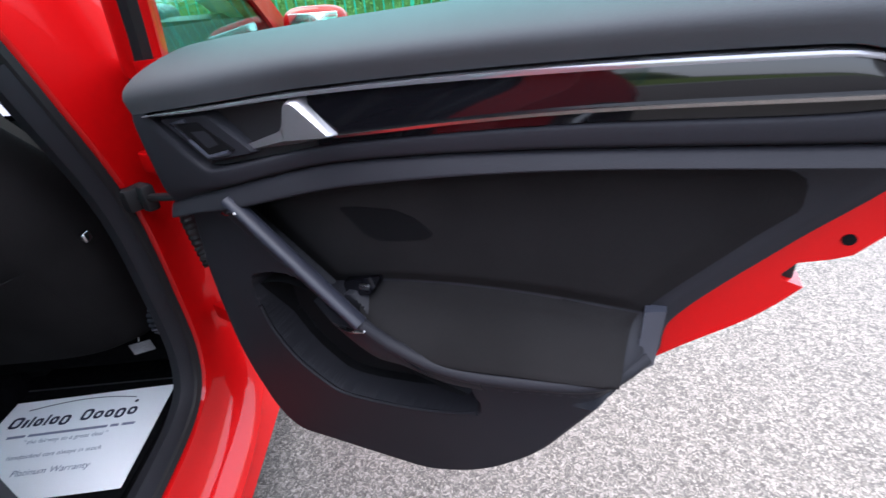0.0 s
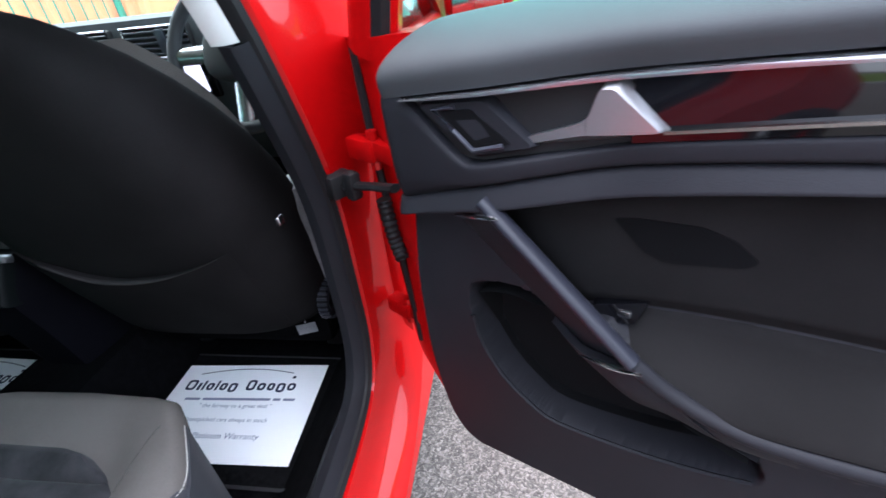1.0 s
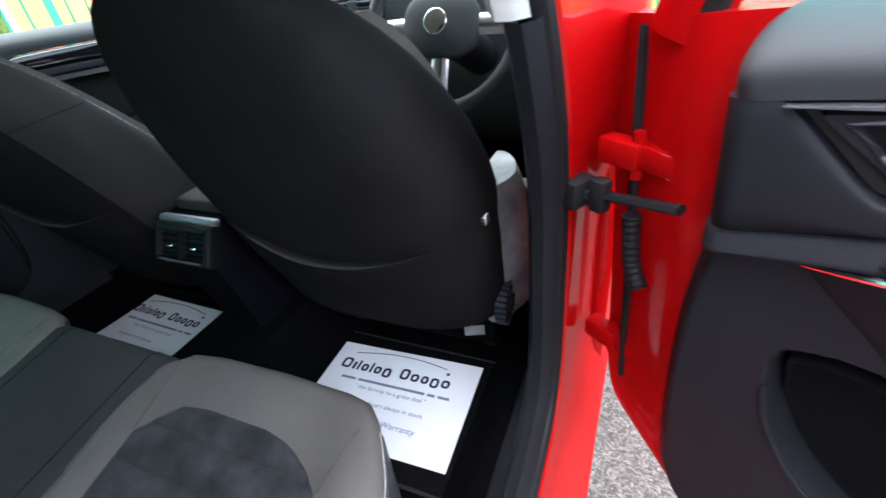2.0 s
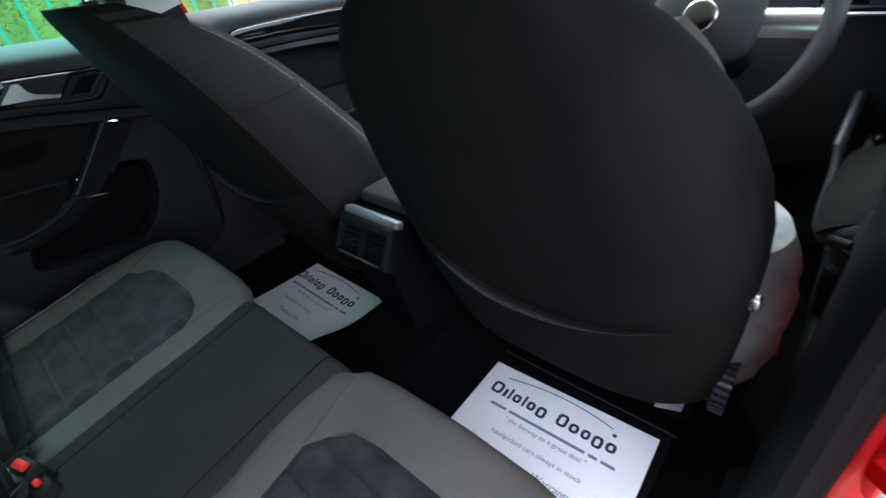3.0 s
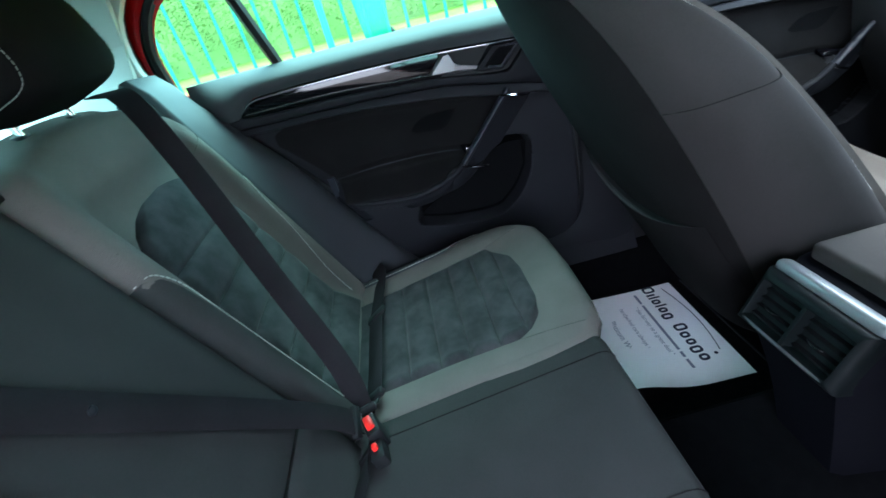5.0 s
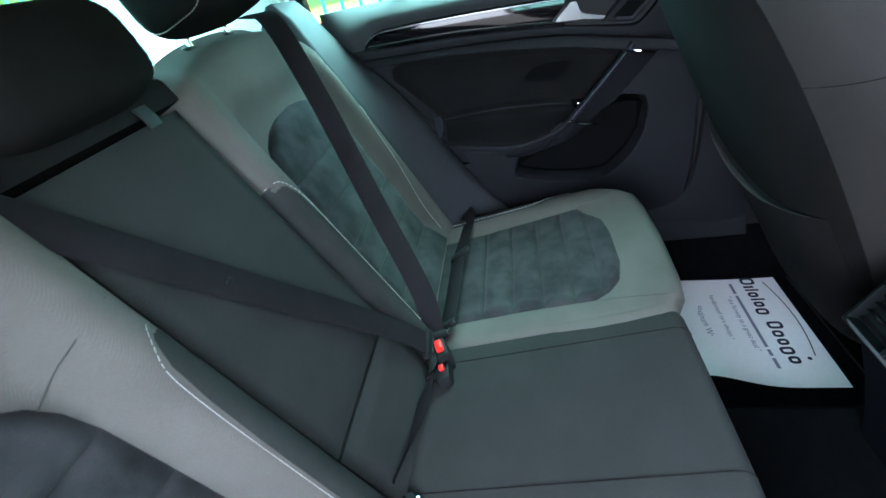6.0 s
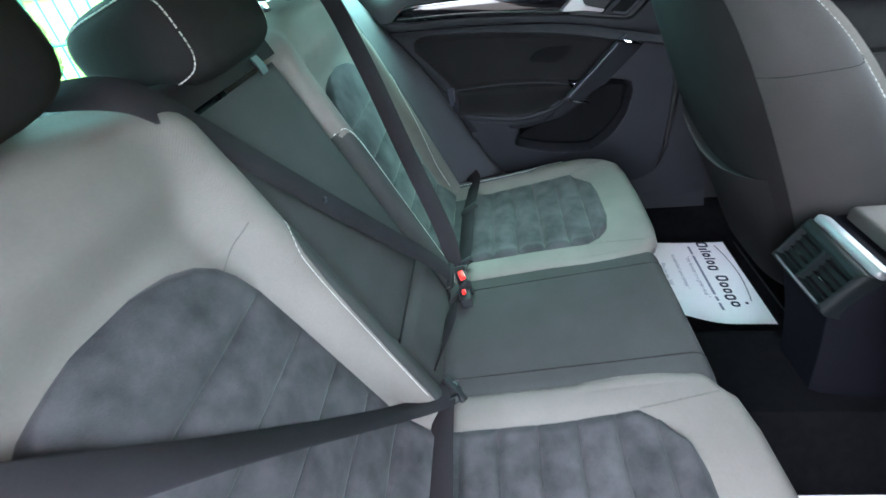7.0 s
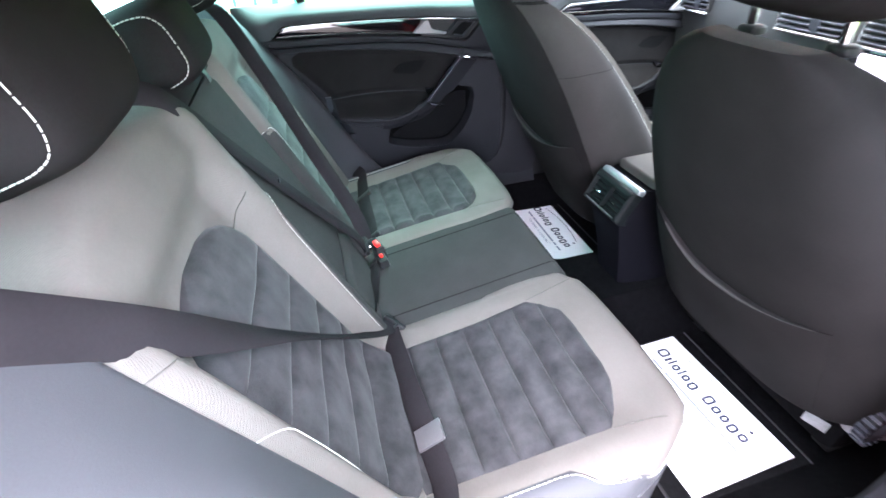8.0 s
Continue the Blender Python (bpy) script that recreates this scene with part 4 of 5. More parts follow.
HINGE = Vector((0.885, 0.07, 0))
OPEN = Matrix.Translation(HINGE) @ pose(0, 0, 0, 0, 0, 63) @ Matrix.Translation((0, -0.15, 0.95)) @ pose(0, 0, 0, -3.8, 0, 0) @ Matrix.Translation((0, 0.15, -0.95))
open_door = thing("rear_door", "red rear passenger door standing wide open with black inner trim", "car door", OPEN, "car doors")
door_inner(open_door, -1)
door_shell(open_door, -1)
shut_door = thing("rear_door", "closed rear passenger door with black inner trim and tinted window", "car door", Matrix.Translation((-0.885, 0.07, 0)), "car doors")
door_inner(shut_door, 1, ahead=0.025)
door_shell(shut_door, 1)
for side in (-1, 1):
    fd = thing("front_door", "closed front door with dark inner trim and a silver pull bar", "car door", Matrix.Translation((side * 0.875, 1.12, 0)), "car doors")
    door_inner(fd, -side, 1.05)
    part("shell", block(0.05, 1.0, 0.7, 0.02, Matrix.Translation((side * 0.0 - side * 0.02, -0.53, 0.72))), RED, fd)
    mir = part("door_mirror", superblob((side * 0.12, -0.12, 1.08), (0.11, 0.06, 0.07), 0.6, 0.6), RED, fd, "red door mirror")
    part("mirror_glass", block(0.16, 0.006, 0.10, 0.003, Matrix.Translation((side * 0.12, -0.178, 1.08))), CHROME, mir, "silvered mirror glass")

# check strap, hinges and cable gaiter between pillar and open door


def check_strap():
    o = thing("check_strap", "black door check strap bolted to the red pillar", "door hardware")
    part("bracket", block(0.03, 0.045, 0.04, 0.006, pose(0.822, 0.0, 0.903, 0, 0, -35)), RUBBER, o)
    part("bolt", tube([(0.835, -0.008, 0.903), (0.843, -0.012, 0.903)], 0.007, 6, step=1), DARKSATIN, o)
    part("arm", tube([(0.825, 0.0, 0.903), (0.87, -0.03, 0.912), (0.94, -0.088, 0.932)], 0.009, 8, flat=0.7), RUBBER, o)
    part("roller", block(0.024, 0.022, 0.046, 0.006, pose(0.852, -0.018, 0.908, 0, 0, -35)), RUBBER, o)


check_strap()
for y, z in ((0.0, 0.957), (0.04, 0.612)):
    h = thing("door_hinge", "red painted steel door hinge", "door hinge", Matrix.Translation((0.891, y, z)), "door hinges")
    part("leaf", block(0.06, 0.03, 0.035, 0.005, pose(-0.018, 0.012, 0, 0, 0, -35)), RED, h)
    part("leaf", block(0.07, 0.022, 0.032, 0.005, pose(0.028, -0.018, 0, 0, 0, -40)), RED, h)
    part("pin", tube([(0, 0.0, -0.03), (0, 0.0, 0.03)], 0.009, 8, step=1), RED, h)
part("pillar_strip", tube([(0.880, 0.022, 1.10), (0.888, 0.012, 0.95), (0.898, 0.012, 0.80), (0.905, 0.02, 0.663), (0.912, 0.02, 0.55)], 0.0065, 6), RUBBER, car, "black rubber strip along the shut line")
g = thing("cable_gaiter", "ribbed black rubber cable gaiter between pillar and door", "gaiter")
b = bmesh.new()
tube([(0.893, -0.004, 0.876), (0.896, -0.006, 0.84), (0.902, -0.010, 0.80), (0.914, -0.024, 0.772)], 0.012, 10, b, step=12, taper=lambda t: 1 + 0.10 * math.sin(t * 70))
part("sleeve", b, RUBBER, g)

# ---- rear bench ----
bench = thing("rear_bench_seat", "rear bench seat in pale grey cloth with charcoal quilted suede inserts", "rear seat")


def cushion_z(x, y):
    """Top of the rear cushion, before rounding."""
    return 0.648 + 0.17 * (y + 0.24) + 0.010 * smooth(0.50, 0.60, abs(x))


def bevelled(d, r):
    """How far a quarter-round edge of radius r has dropped at distance d from it."""
    k = max(0.0, r - max(0.0, d))
    return r - math.sqrt(max(0.0, r * r - k * k))


def steps(n, lo=2.0, hi=1.0):
    """n + 1 values from 0 to 1, packed towards 0 (lo > 1) or towards 1 (hi > 1)."""
    return [((i / n) ** lo) * (1 - (i / n)) + (1 - (1 - i / n) ** hi) * (i / n) for i in range(n + 1)]


def line_curve(*pts):
    """Straight runs through (x, y) pairs."""
    def f(x):
        if x <= pts[0][0]:
            return pts[0][1]
        for (a, b), (c, d) in zip(pts, pts[1:]):
            if x <= c:
                return b + (d - b) * (x - a) / (c - a)
        return pts[-1][1]
    return f


FRONT = line_curve((0.158, -0.246), (0.19, -0.234), (0.205, -0.220), (0.26, -0.212), (0.40, -0.208), (0.52, -0.212), (0.565, -0.222), (0.592, -0.246), (0.62, -0.285), (0.645, -0.33), (0.668, -0.40))
PLEATS = (-0.352, -0.410, -0.470, -0.532, -0.596, -0.660)


def back_point(x, z, h):
    """A point h in front of the backrest plane."""
    return Vector((x, -0.447 - 0.45 * z + 0.912 * h, z + 0.41 * h))


def side_cushion(sx):
    OUT = 0.668
    IN = 0.158

    def height(x, y):
        d = FRONT(x) - y
        z = cushion_z(x, y) - bevelled(d, 0.034) - bevelled(OUT - x, 0.062) - 0.3 * bevelled(x - IN, 0.03)
        z -= 0.014 * smooth(0.20, 0.27, x) * smooth(0.60, 0.53, x) * smooth(0.06, 0.16, d)
        return z
    us, vs = steps(44, 1.6, 2.2), steps(44, 2.4, 1.0)

    def top(s, t):
        x = mix(IN, OUT, us[round(s * 44)])
        y = mix(FRONT(x), -0.72, vs[round(t * 44)])
        return Vector((sx * x, y, height(x, y)))

    def base(s, t):
        p = top(s, t)
        return Vector((p.x * (1 - 0.03 * s), p.y - 0.035 * (1 - t), 0.40))
    part("side_cushion", slab(44, 44, top, base), PALE, bench, "pale grey cloth side cushion")

    # quilted insert with angled front corners
    xl = line_curve((-0.72, 0.226), (-0.50, 0.226), (-0.374, 0.217), (-0.345, 0.236), (-0.320, 0.268), (-0.308, 0.325))
    xr = line_curve((-0.72, 0.548), (-0.50, 0.556), (-0.366, 0.562), (-0.340, 0.530), (-0.320, 0.492), (-0.308, 0.43))
    ys = sorted({-0.308 - 0.412 * i / 110 for i in range(111)} | set(PLEATS), reverse=True)

    def quilt(s, t):
        y = ys[round(t * (len(ys) - 1))]
        e = smooth(0, 1, s) * 0.35 + s * 0.65
        a, b = xl(y), xr(y)
        x = mix(a, b, e)
        edge = min(x - a, b - x, -0.308 - y + 0.001)
        near = min(abs(y - p) for p in PLEATS)
        puff = 0.013 * (1 - math.exp(-near / 0.007)) * smooth(0, 0.02, edge) + 0.003 * noise.noise(Vector((sx * x * 14, y * 16, 3))) * smooth(0, 0.02, edge)
        return Vector((sx * x, y, height(x, y) - 0.002 + 0.004 * smooth(0, 0.006, edge) + puff))
    part("quilted_insert", slab(40, len(ys) - 1, quilt, lambda s, t: quilt(s, t) - Vector((0, 0, 0.02))), SUEDE, bench, "charcoal quilted suede insert")

    def on(x, y, up=0.0012):
        return Vector((sx * x, y, height(x, y) + up))
    for line in (((0.217, -0.372), (0.212, -0.33), (0.206, -0.29), (0.200, -0.252)), ((0.562, -0.364), (0.570, -0.32), (0.580, -0.28), (0.590, -0.252))):
        part("seam_line", tube([on(x, y, 0.0002) for x, y in line], 0.0011, 5), SEAMDARK, bench)

    # grey outer side, sewn on along a line that jogs inwards towards the back
    jog = line_curve((-0.72, 0.600), (-0.47, 0.607), (-0.448, 0.622), (-0.425, 0.641), (-0.30, 0.652), (-0.27, 0.66))

    side_x = line_curve((-0.72, OUT), (-0.40, OUT), (-0.33, 0.645), (-0.285, 0.62), (-0.246, 0.592))

    def flank(s, t):
        y = mix(-0.262, -0.715, s)
        outer = side_x(y) + 0.003
        x = mix(min(jog(y), outer - 0.004), outer, min(1.0, t * 1.8))
        z = height(min(x, outer - 0.0035), y) + 0.0025
        if t > 0.55:
            z = mix(height(outer - 0.0035, y), 0.41, (t - 0.55) / 0.45)
        return Vector((sx * x, y, z))
    part("cushion_flank", slab(50, 20, flank, lambda s, t: flank(s, t) - Vector((sx * 0.006, 0, 0.004))), LEATHER, bench, "dark grey leatherette outer side")
    part("stitching", stitches([flank(k / 16, 0.02) + Vector((0, 0, 0.001)) for k in range(17)], 0.005, 0.0025, 0.0009), THREAD, bench, "cream stitched seam")

    # pale strip from the seam to the centre pad
    inner = line_curve((-0.72, 0.176), (-0.55, 0.174), (-0.49, 0.170), (-0.468, 0.158), (-0.445, 0.146), (-0.39, 0.138), (-0.33, 0.140), (-0.28, 0.154), (-0.258, 0.172), (-0.247, 0.19))
    rows = [-0.247 - 0.473 * v for v in steps(50, 1.8, 1.0)]

    def lipf(s, t):
        y = rows[round(t * 50)]
        x = mix(inner(y), 0.196, s)
        return Vector((sx * x, y, cushion_z(x, y) - 0.003 - bevelled(FRONT(x) - y, 0.034) - 0.010 * (1 - s) ** 3 + 0.004 * math.sin(math.pi * min(1, s * 1.3)) ** 0.6))
    part("side_cushion_lip", slab(12, 50, lipf, lambda s, t: lipf(s, t) - Vector((0, 0, 0.03))), PALE, bench)
    part("stitching", stitches([lipf(0.04, k / 25) + Vector((0, 0, 0.0012)) for k in range(1, 26)], 0.005, 0.0022, 0.0008), THREAD, bench, "cream stitched seam")


def side_back(sx):
    ztop = curve((0.10, 1.130), (0.2, 1.176), (0.35, 1.196), (0.52, 1.186), (0.60, 1.150), (0.65, 1.10))
    X0, X1 = 0.132, 0.642

    def shape(x, z, t, s):
        h = 0.018 * math.exp(-((x - 0.175) / 0.034) ** 2) + 0.014 * math.exp(-((x - 0.604) / 0.022) ** 2) * smooth(1.12, 1.0, z)
        h -= 0.034 * smooth(0.195, 0.25, x) * smooth(0.595, 0.555, x) * smooth(0.56, 0.66, z) * smooth(1.10, 1.035, z)
        h -= 0.055 * (1 - smooth(0, 0.09, 1 - t)) ** 2 + 0.028 * (1 - smooth(0, 0.05, s)) ** 2 + 0.008 * (1 - smooth(0, 0.04, 1 - s)) ** 2
        return h

    def surface(x, z):
        return shape(x, z, (z - 0.555) / (ztop(x) - 0.555), (x - X0) / (X1 - X0))

    def front(s, t):
        x = mix(X0, X1, s)
        z = mix(0.555, ztop(x), t)
        return back_point(sx * x, z, shape(x, z, t, s))
    part("side_backrest", slab(60, 50, front, lambda s, t: back_point(sx * mix(0.135, X1, s), mix(0.555, ztop(mix(X0, X1, s)) - 0.02, t), -0.12)), PALE, bench, "pale grey cloth backrest")
    xl = line_curve((0.58, 0.232), (0.85, 0.236), (0.93, 0.238), (0.962, 0.243), (0.985, 0.254), (1.004, 0.275), (1.020, 0.308), (1.030, 0.35), (1.034, 0.42))
    xr = line_curve((0.58, 0.556), (0.80, 0.558), (0.91, 0.560), (0.955, 0.556), (0.985, 0.546), (1.008, 0.528), (1.024, 0.495), (1.032, 0.45), (1.034, 0.43))
    pleats = (0.640, 0.712, 0.784, 0.856, 0.930, 1.003)
    zs = sorted({0.585 + 0.449 * i / 120 for i in range(121)} | set(pleats))

    def quilt(s, t):
        z = zs[round(t * (len(zs) - 1))]
        a, b = xl(z), xr(z)
        x = mix(a, b, s)
        edge = min(x - a, b - x, 1.035 - z)
        near = min(abs(z - p) for p in pleats[:-1])
        puff = (0.010 * (1 - math.exp(-near / 0.006)) + 0.003 * noise.noise(Vector((sx * x * 13, 5, z * 15)))) * smooth(0, 0.02, edge)
        return back_point(sx * x, z, surface(x, z) + 0.0005 + 0.004 * smooth(0, 0.006, edge) + puff)
    part("quilted_insert", slab(40, len(zs) - 1, quilt, lambda s, t: quilt(s, t) - Vector((0, 0.02, 0.01))), SUEDE, bench, "charcoal quilted suede insert")

    # leatherette wing that swells forward towards its foot
    swellf = curve((0.44, 0.142), (0.555, 0.112), (0.65, 0.096), (0.77, 0.080), (0.89, 0.062), (1.02, 0.026), (1.12, 0.0))

    def wing(s, t):
        z = mix(0.44, mix(1.20, 1.19, s), t)
        x = mix(0.620, 0.780, s)
        h = swellf(z) * smooth(-0.15, 0.80, s) - 0.016 * (1 - smooth(0, 0.08, 1 - t)) ** 2 - bevelled((1 - s) * 0.16, 0.03) - 0.010 * (1 - smooth(0, 0.10, s)) ** 2
        return back_point(sx * x, z, h)
    part("side_wing", slab(30, 36, wing, lambda s, t: back_point(sx * mix(0.64, 0.780, s), mix(0.44, 1.18, t), -0.08)), LEATHER, bench, "dark leatherette side wing")

    def on(x, z):
        return back_point(sx * x, min(z, ztop(x) - 0.01), surface(x, min(z, ztop(x) - 0.01)) + 0.001)
    for line in (((0.560, 1.024), (0.585, 1.040), (0.61, 1.052), (0.64, 1.066)), ((0.253, 0.976), (0.226, 0.990), (0.206, 0.998), (0.16, 1.008))):
        part("seam_line", tube([on(x, z) for x, z in line], 0.0009, 5), SEAMDARK, bench)

    part("stitching", stitches([on(x, z) for x, z in ((0.634, 0.952), (0.618, 0.936), (0.603, 0.915), (0.596, 0.885), (0.590, 0.80), (0.580, 0.68), (0.574, 0.60))], 0.005, 0.0022, 0.0008), THREAD, bench, "cream stitched seam")
    part("stitching", stitches([on(x, z) for x, z in ((0.143, 0.968), (0.160, 0.966), (0.174, 0.950), (0.186, 0.925), (0.190, 0.88), (0.192, 0.8), (0.194, 0.62))], 0.004, 0.003, 0.0009 if sx < 0 else 0.00045), THREAD, bench, "cream stitched seam")
    edge_in = line_curve((0.57, 0.190), (0.80, 0.187), (0.88, 0.184), (0.93, 0.178), (0.955, 0.166), (0.966, 0.148))

    def cheek(s, t):
        z = mix(0.57, 0.966, t)
        x = mix(0.136, max(0.138, edge_in(z)), s)
        return back_point(sx * x, z, surface(x, z) + 0.0012)
    part("inner_cheek", slab(12, 30, cheek, lambda s, t: cheek(s, t) - Vector((0, 0.01, 0.005))), MID, bench, "dark grey cloth inner cheek")


for sx in (1, -1):
    side_cushion(sx)
    side_back(sx)


def centre_seat():
    vs = steps(40, 2.2, 1.0)

    def top(s, t):
        x, y = mix(-0.185, 0.185, s), mix(-0.234, -0.71, vs[round(t * 40)])
        r = bevelled(-0.234 - y, 0.032) + 0.014 * (1 - smooth(0, 0.10, min(s, 1 - s))) ** 2
        crown = 0.006 * math.cos(math.pi * x / 0.4) * smooth(0, 0.2, t)
        return Vector((x, y, cushion_z(0, y) - r - 0.006 + crown))
    part("centre_cushion", slab(24, 40, top, lambda s, t: Vector((top(s, t).x, top(s, t).y - 0.05 * (1 - t), 0.40))), MID, bench, "dark grey cloth centre cushion")
    for sx in (-1, 1):
        part("seam_line", tube([top(0.5 + sx * 0.328, t / 20) + Vector((0, 0, 0.0003)) for t in range(1, 20)], 0.0012, 5, step=1), SEATBACK, bench)

    def face(s, t):
        x, z = mix(-0.136, 0.136, s), mix(0.69, 1.113, t)
        e = smooth(0, 0.06, min(s, 1 - s)) * smooth(0, 0.04, min(t, 1 - t))
        return back_point(x, z, -0.008 + 0.008 * e)
    part("armrest_face", slab(20, 24, face, lambda s, t: back_point(mix(-0.13, 0.13, s), mix(0.69, 1.11, t), -0.1)), MID, bench, "dark grey cloth folding armrest")

    def foot(s, t):
        x, z = mix(-0.136, 0.136, s), mix(0.55, 0.685, t)
        e = smooth(0, 0.06, min(s, 1 - s)) * smooth(0, 0.1, 1 - t)
        return back_point(x, z, -0.008 + 0.012 * e)
    part("backrest_foot", slab(16, 12, foot, lambda s, t: back_point(mix(-0.13, 0.13, s), mix(0.55, 0.68, t), -0.1)), MID, bench)

    def cap(s, t):
        x, z = mix(-0.15, 0.15, s), mix(1.12, 1.175, t)
        return back_point(x, z, 0.0 - 0.05 * smooth(0.4, 1.0, t) ** 2)
    part("armrest_hood", slab(16, 10, cap, lambda s, t: back_point(mix(-0.15, 0.15, s), mix(1.12, 1.165, t), -0.12)), SEATBACK, bench)
    part("pull_loop", ribbon([back_point(-0.075, 1.132, 0.002), back_point(-0.075, 1.118, 0.004), back_point(-0.075, 1.106, 0.002)], [(1, 0, 0)] * 3, 0.024, 0.002), RUBBER, bench, "black webbing pull loop")


centre_seat()


def head_restraint(name, x, zlow, w, h, d, stems, parent, mat, lab, tilt=18, y=None, stitched=True):
    c = Vector((x, (-0.447 - 0.45 * zlow - 0.02) if y is None else y, zlow + h / 2))
    m = Matrix.Rotation(radians(tilt), 3, "X")
    hr = part(name, superblob(c, (w / 2, d / 2, h / 2), 0.55, 0.42, m, 36, 20), mat, parent, lab)
    for sx in (-1, 1):
        if stitched:
            ring = []
            for i in range(25):
                a = 2 * math.pi * i / 24
                lo_r, hi_r = 0.0, 1.2
                for _ in range(24):  # where the side of the pad lies at this angle
                    r = (lo_r + hi_r) / 2
                    f = (0.88 ** (2 / 0.42) + abs(r * math.cos(a)) ** (2 / 0.42)) ** (0.42 / 0.55) + abs(r * math.sin(a)) ** (2 / 0.55)
                    lo_r, hi_r = (r, hi_r) if f < 1 else (lo_r, r)
                ring.append(c + m @ Vector((sx * (w / 2 * 0.88 + 0.0008), (d / 2) * r * math.cos(a) * 1.012, (h / 2) * r * math.sin(a) * 1.012)))
            part("stitching", stitches(ring, 0.0040, 0.0020, 0.0009), THREAD, hr, "cream stitched ring")
        part("post", tube([c + m @ Vector((sx * stems, -0.045, -h * 0.4)), c + m @ Vector((sx * stems, -0.055, -h / 2 - 0.05))], 0.006, 10, step=1), CHROME, hr, "chrome post")
        part("post_guide", block(0.028, 0.024, 0.02, 0.006, Matrix.Translation(c + m @ Vector((sx * stems, -0.055, -h / 2 - 0.014)))), RUBBER, hr)
    return hr


head_restraint("head_restraint", 0.0, 1.122, 0.25, 0.13, 0.175, 0.06, bench, SEATBACK, "low charcoal centre head restraint with cream stitching", y=-1.008)
head_restraint("head_restraint", 0.385, 1.160, 0.285, 0.19, 0.155, 0.065, bench, SEATBACK, "charcoal head restraint with cream stitching", y=-1.03)
head_restraint("head_restraint", -0.385, 1.186, 0.265, 0.165, 0.15, 0.065, bench, SEATBACK, "charcoal head restraint with cream stitching, slightly raised", y=-1.0)

# ---- seat belts ----


def buckle(name, x, y, z, tilt, lean_y, key=(0.026, 0.014), red=True):
    """A buckle whose origin is the middle of its release button."""
    b = thing(name, "black belt buckle with a red release button in the seat crease" if red else "black child-seat anchor cover with a bright pin in the seat crease", "belt buckle" if red else "anchor point", pose(x, y, z, lean_y, 0, tilt), "belt buckles" if red else "")
    part("housing", block(0.044, 0.026, 0.07, 0.005, Matrix.Translation((0, 0, -0.037))), RUBBER, b)
    if red:
        part("release_button", block(key[0], key[1], 0.012, 0.003), BUTTON, b, "red release button")
    else:
        part("pin", superblob((0, 0.012, -0.004), (0.006, 0.004, 0.005), 0.7, 0.7, None, 12, 8), CHROME, b, "bright steel pin")
    return b


buckle("belt_buckle", -0.122, -0.668, 0.623, 20, 10)
buckle("belt_buckle", -0.087, -0.663, 0.604, 10, 10, (0.012, 0.010))
buckle("belt_buckle", 0.160, -0.692, 0.556, -15, 25, (0.020, 0.012))
buckle("anchor_cover", 0.222, -0.715, 0.560, -12, 30, red=False)


def belt(label, pts, wides, width=0.047):
    b = thing("seat_belt", label, "seat belt", group="rear seat belts")
    part("webbing", ribbon([Vector(p) for p in pts], [Vector(w) for w in wides], width), BELT, b)
    # the sewn end where the webbing meets its tongue
    end, last = Vector(pts[-1]), Vector(pts[-2])
    d = (end - last).normalized()
    w = Vector(wides[-1])
    w = (w - d * w.dot(d)).normalized()
    n = d.cross(w)
    m = Matrix((w, d, n)).transposed().to_4x4()
    part("tongue", block(0.058, 0.016, 0.014, 0.004, Matrix.Translation(end - d * 0.012) @ m), RUBBER, b, "black plastic belt tongue")
    part("tongue_plate", block(0.036, 0.012, 0.004, 0.001, Matrix.Translation(end + d * 0.004) @ m), CHROME, b, "bright steel tongue plate")
    return b


belt("charcoal seat belt fastened across the far backrest", [back_point(-0.56, 1.20, -0.05), back_point(-0.52, 1.165, 0.012), back_point(-0.44, 1.02, 0.028), back_point(-0.33, 0.82, 0.030), back_point(-0.23, 0.65, 0.035), (-0.172, -0.690, 0.582)],
                 [(1, 0, 0.2)] + [(0.52, -0.85, -0.07)] * 5, 0.044)
lap_left = belt("charcoal lap belt lying in the seat crease", [(-0.66, -0.66, 0.592), (-0.60, -0.648, 0.594), (-0.44, -0.662, 0.592), (-0.28, -0.666, 0.588), (-0.20, -0.672, 0.584)], [(0.05, 0.75, 0.55)] * 5)
part("slider", block(0.022, 0.058, 0.010, 0.003, pose(-0.45, -0.660, 0.595, 35, 0, 0)), RUBBER, lap_left, "black plastic slider")
belt("charcoal centre lap belt tucked into the seat crease", [(0.12, -0.716, 0.588), (0.06, -0.706, 0.586), (-0.02, -0.696, 0.584), (-0.075, -0.688, 0.580), (-0.105, -0.684, 0.572)], [(0.2, 0.3, 0.9), (0.2, 0.5, 0.8), (0.1, 0.8, 0.5), (0.1, 0.5, 0.8), (0.3, 0.5, 0.6)], 0.040)
mid_belt = belt("black centre seat belt crossing the backrest", [back_point(0.235, 1.20, -0.05), back_point(0.205, 1.172, -0.004), back_point(0.178, 1.135, 0.010), back_point(0.112, 1.04, 0.008), back_point(0.043, 0.93, 0.009), back_point(-0.045, 0.79, 0.013), back_point(-0.115, 0.665, 0.022), (-0.150, -0.692, 0.596)],
                [(1, 0, -0.3)] + [(0.80, 0.24, -0.54)] * 6 + [(0.78, 0.1, -0.6)], 0.046)
part("stop_button", superblob(back_point(0.046, 0.932, 0.013), (0.006, 0.003, 0.006), 1, 1, None, 10, 6), PLASTIC, mid_belt, "small belt stop button")
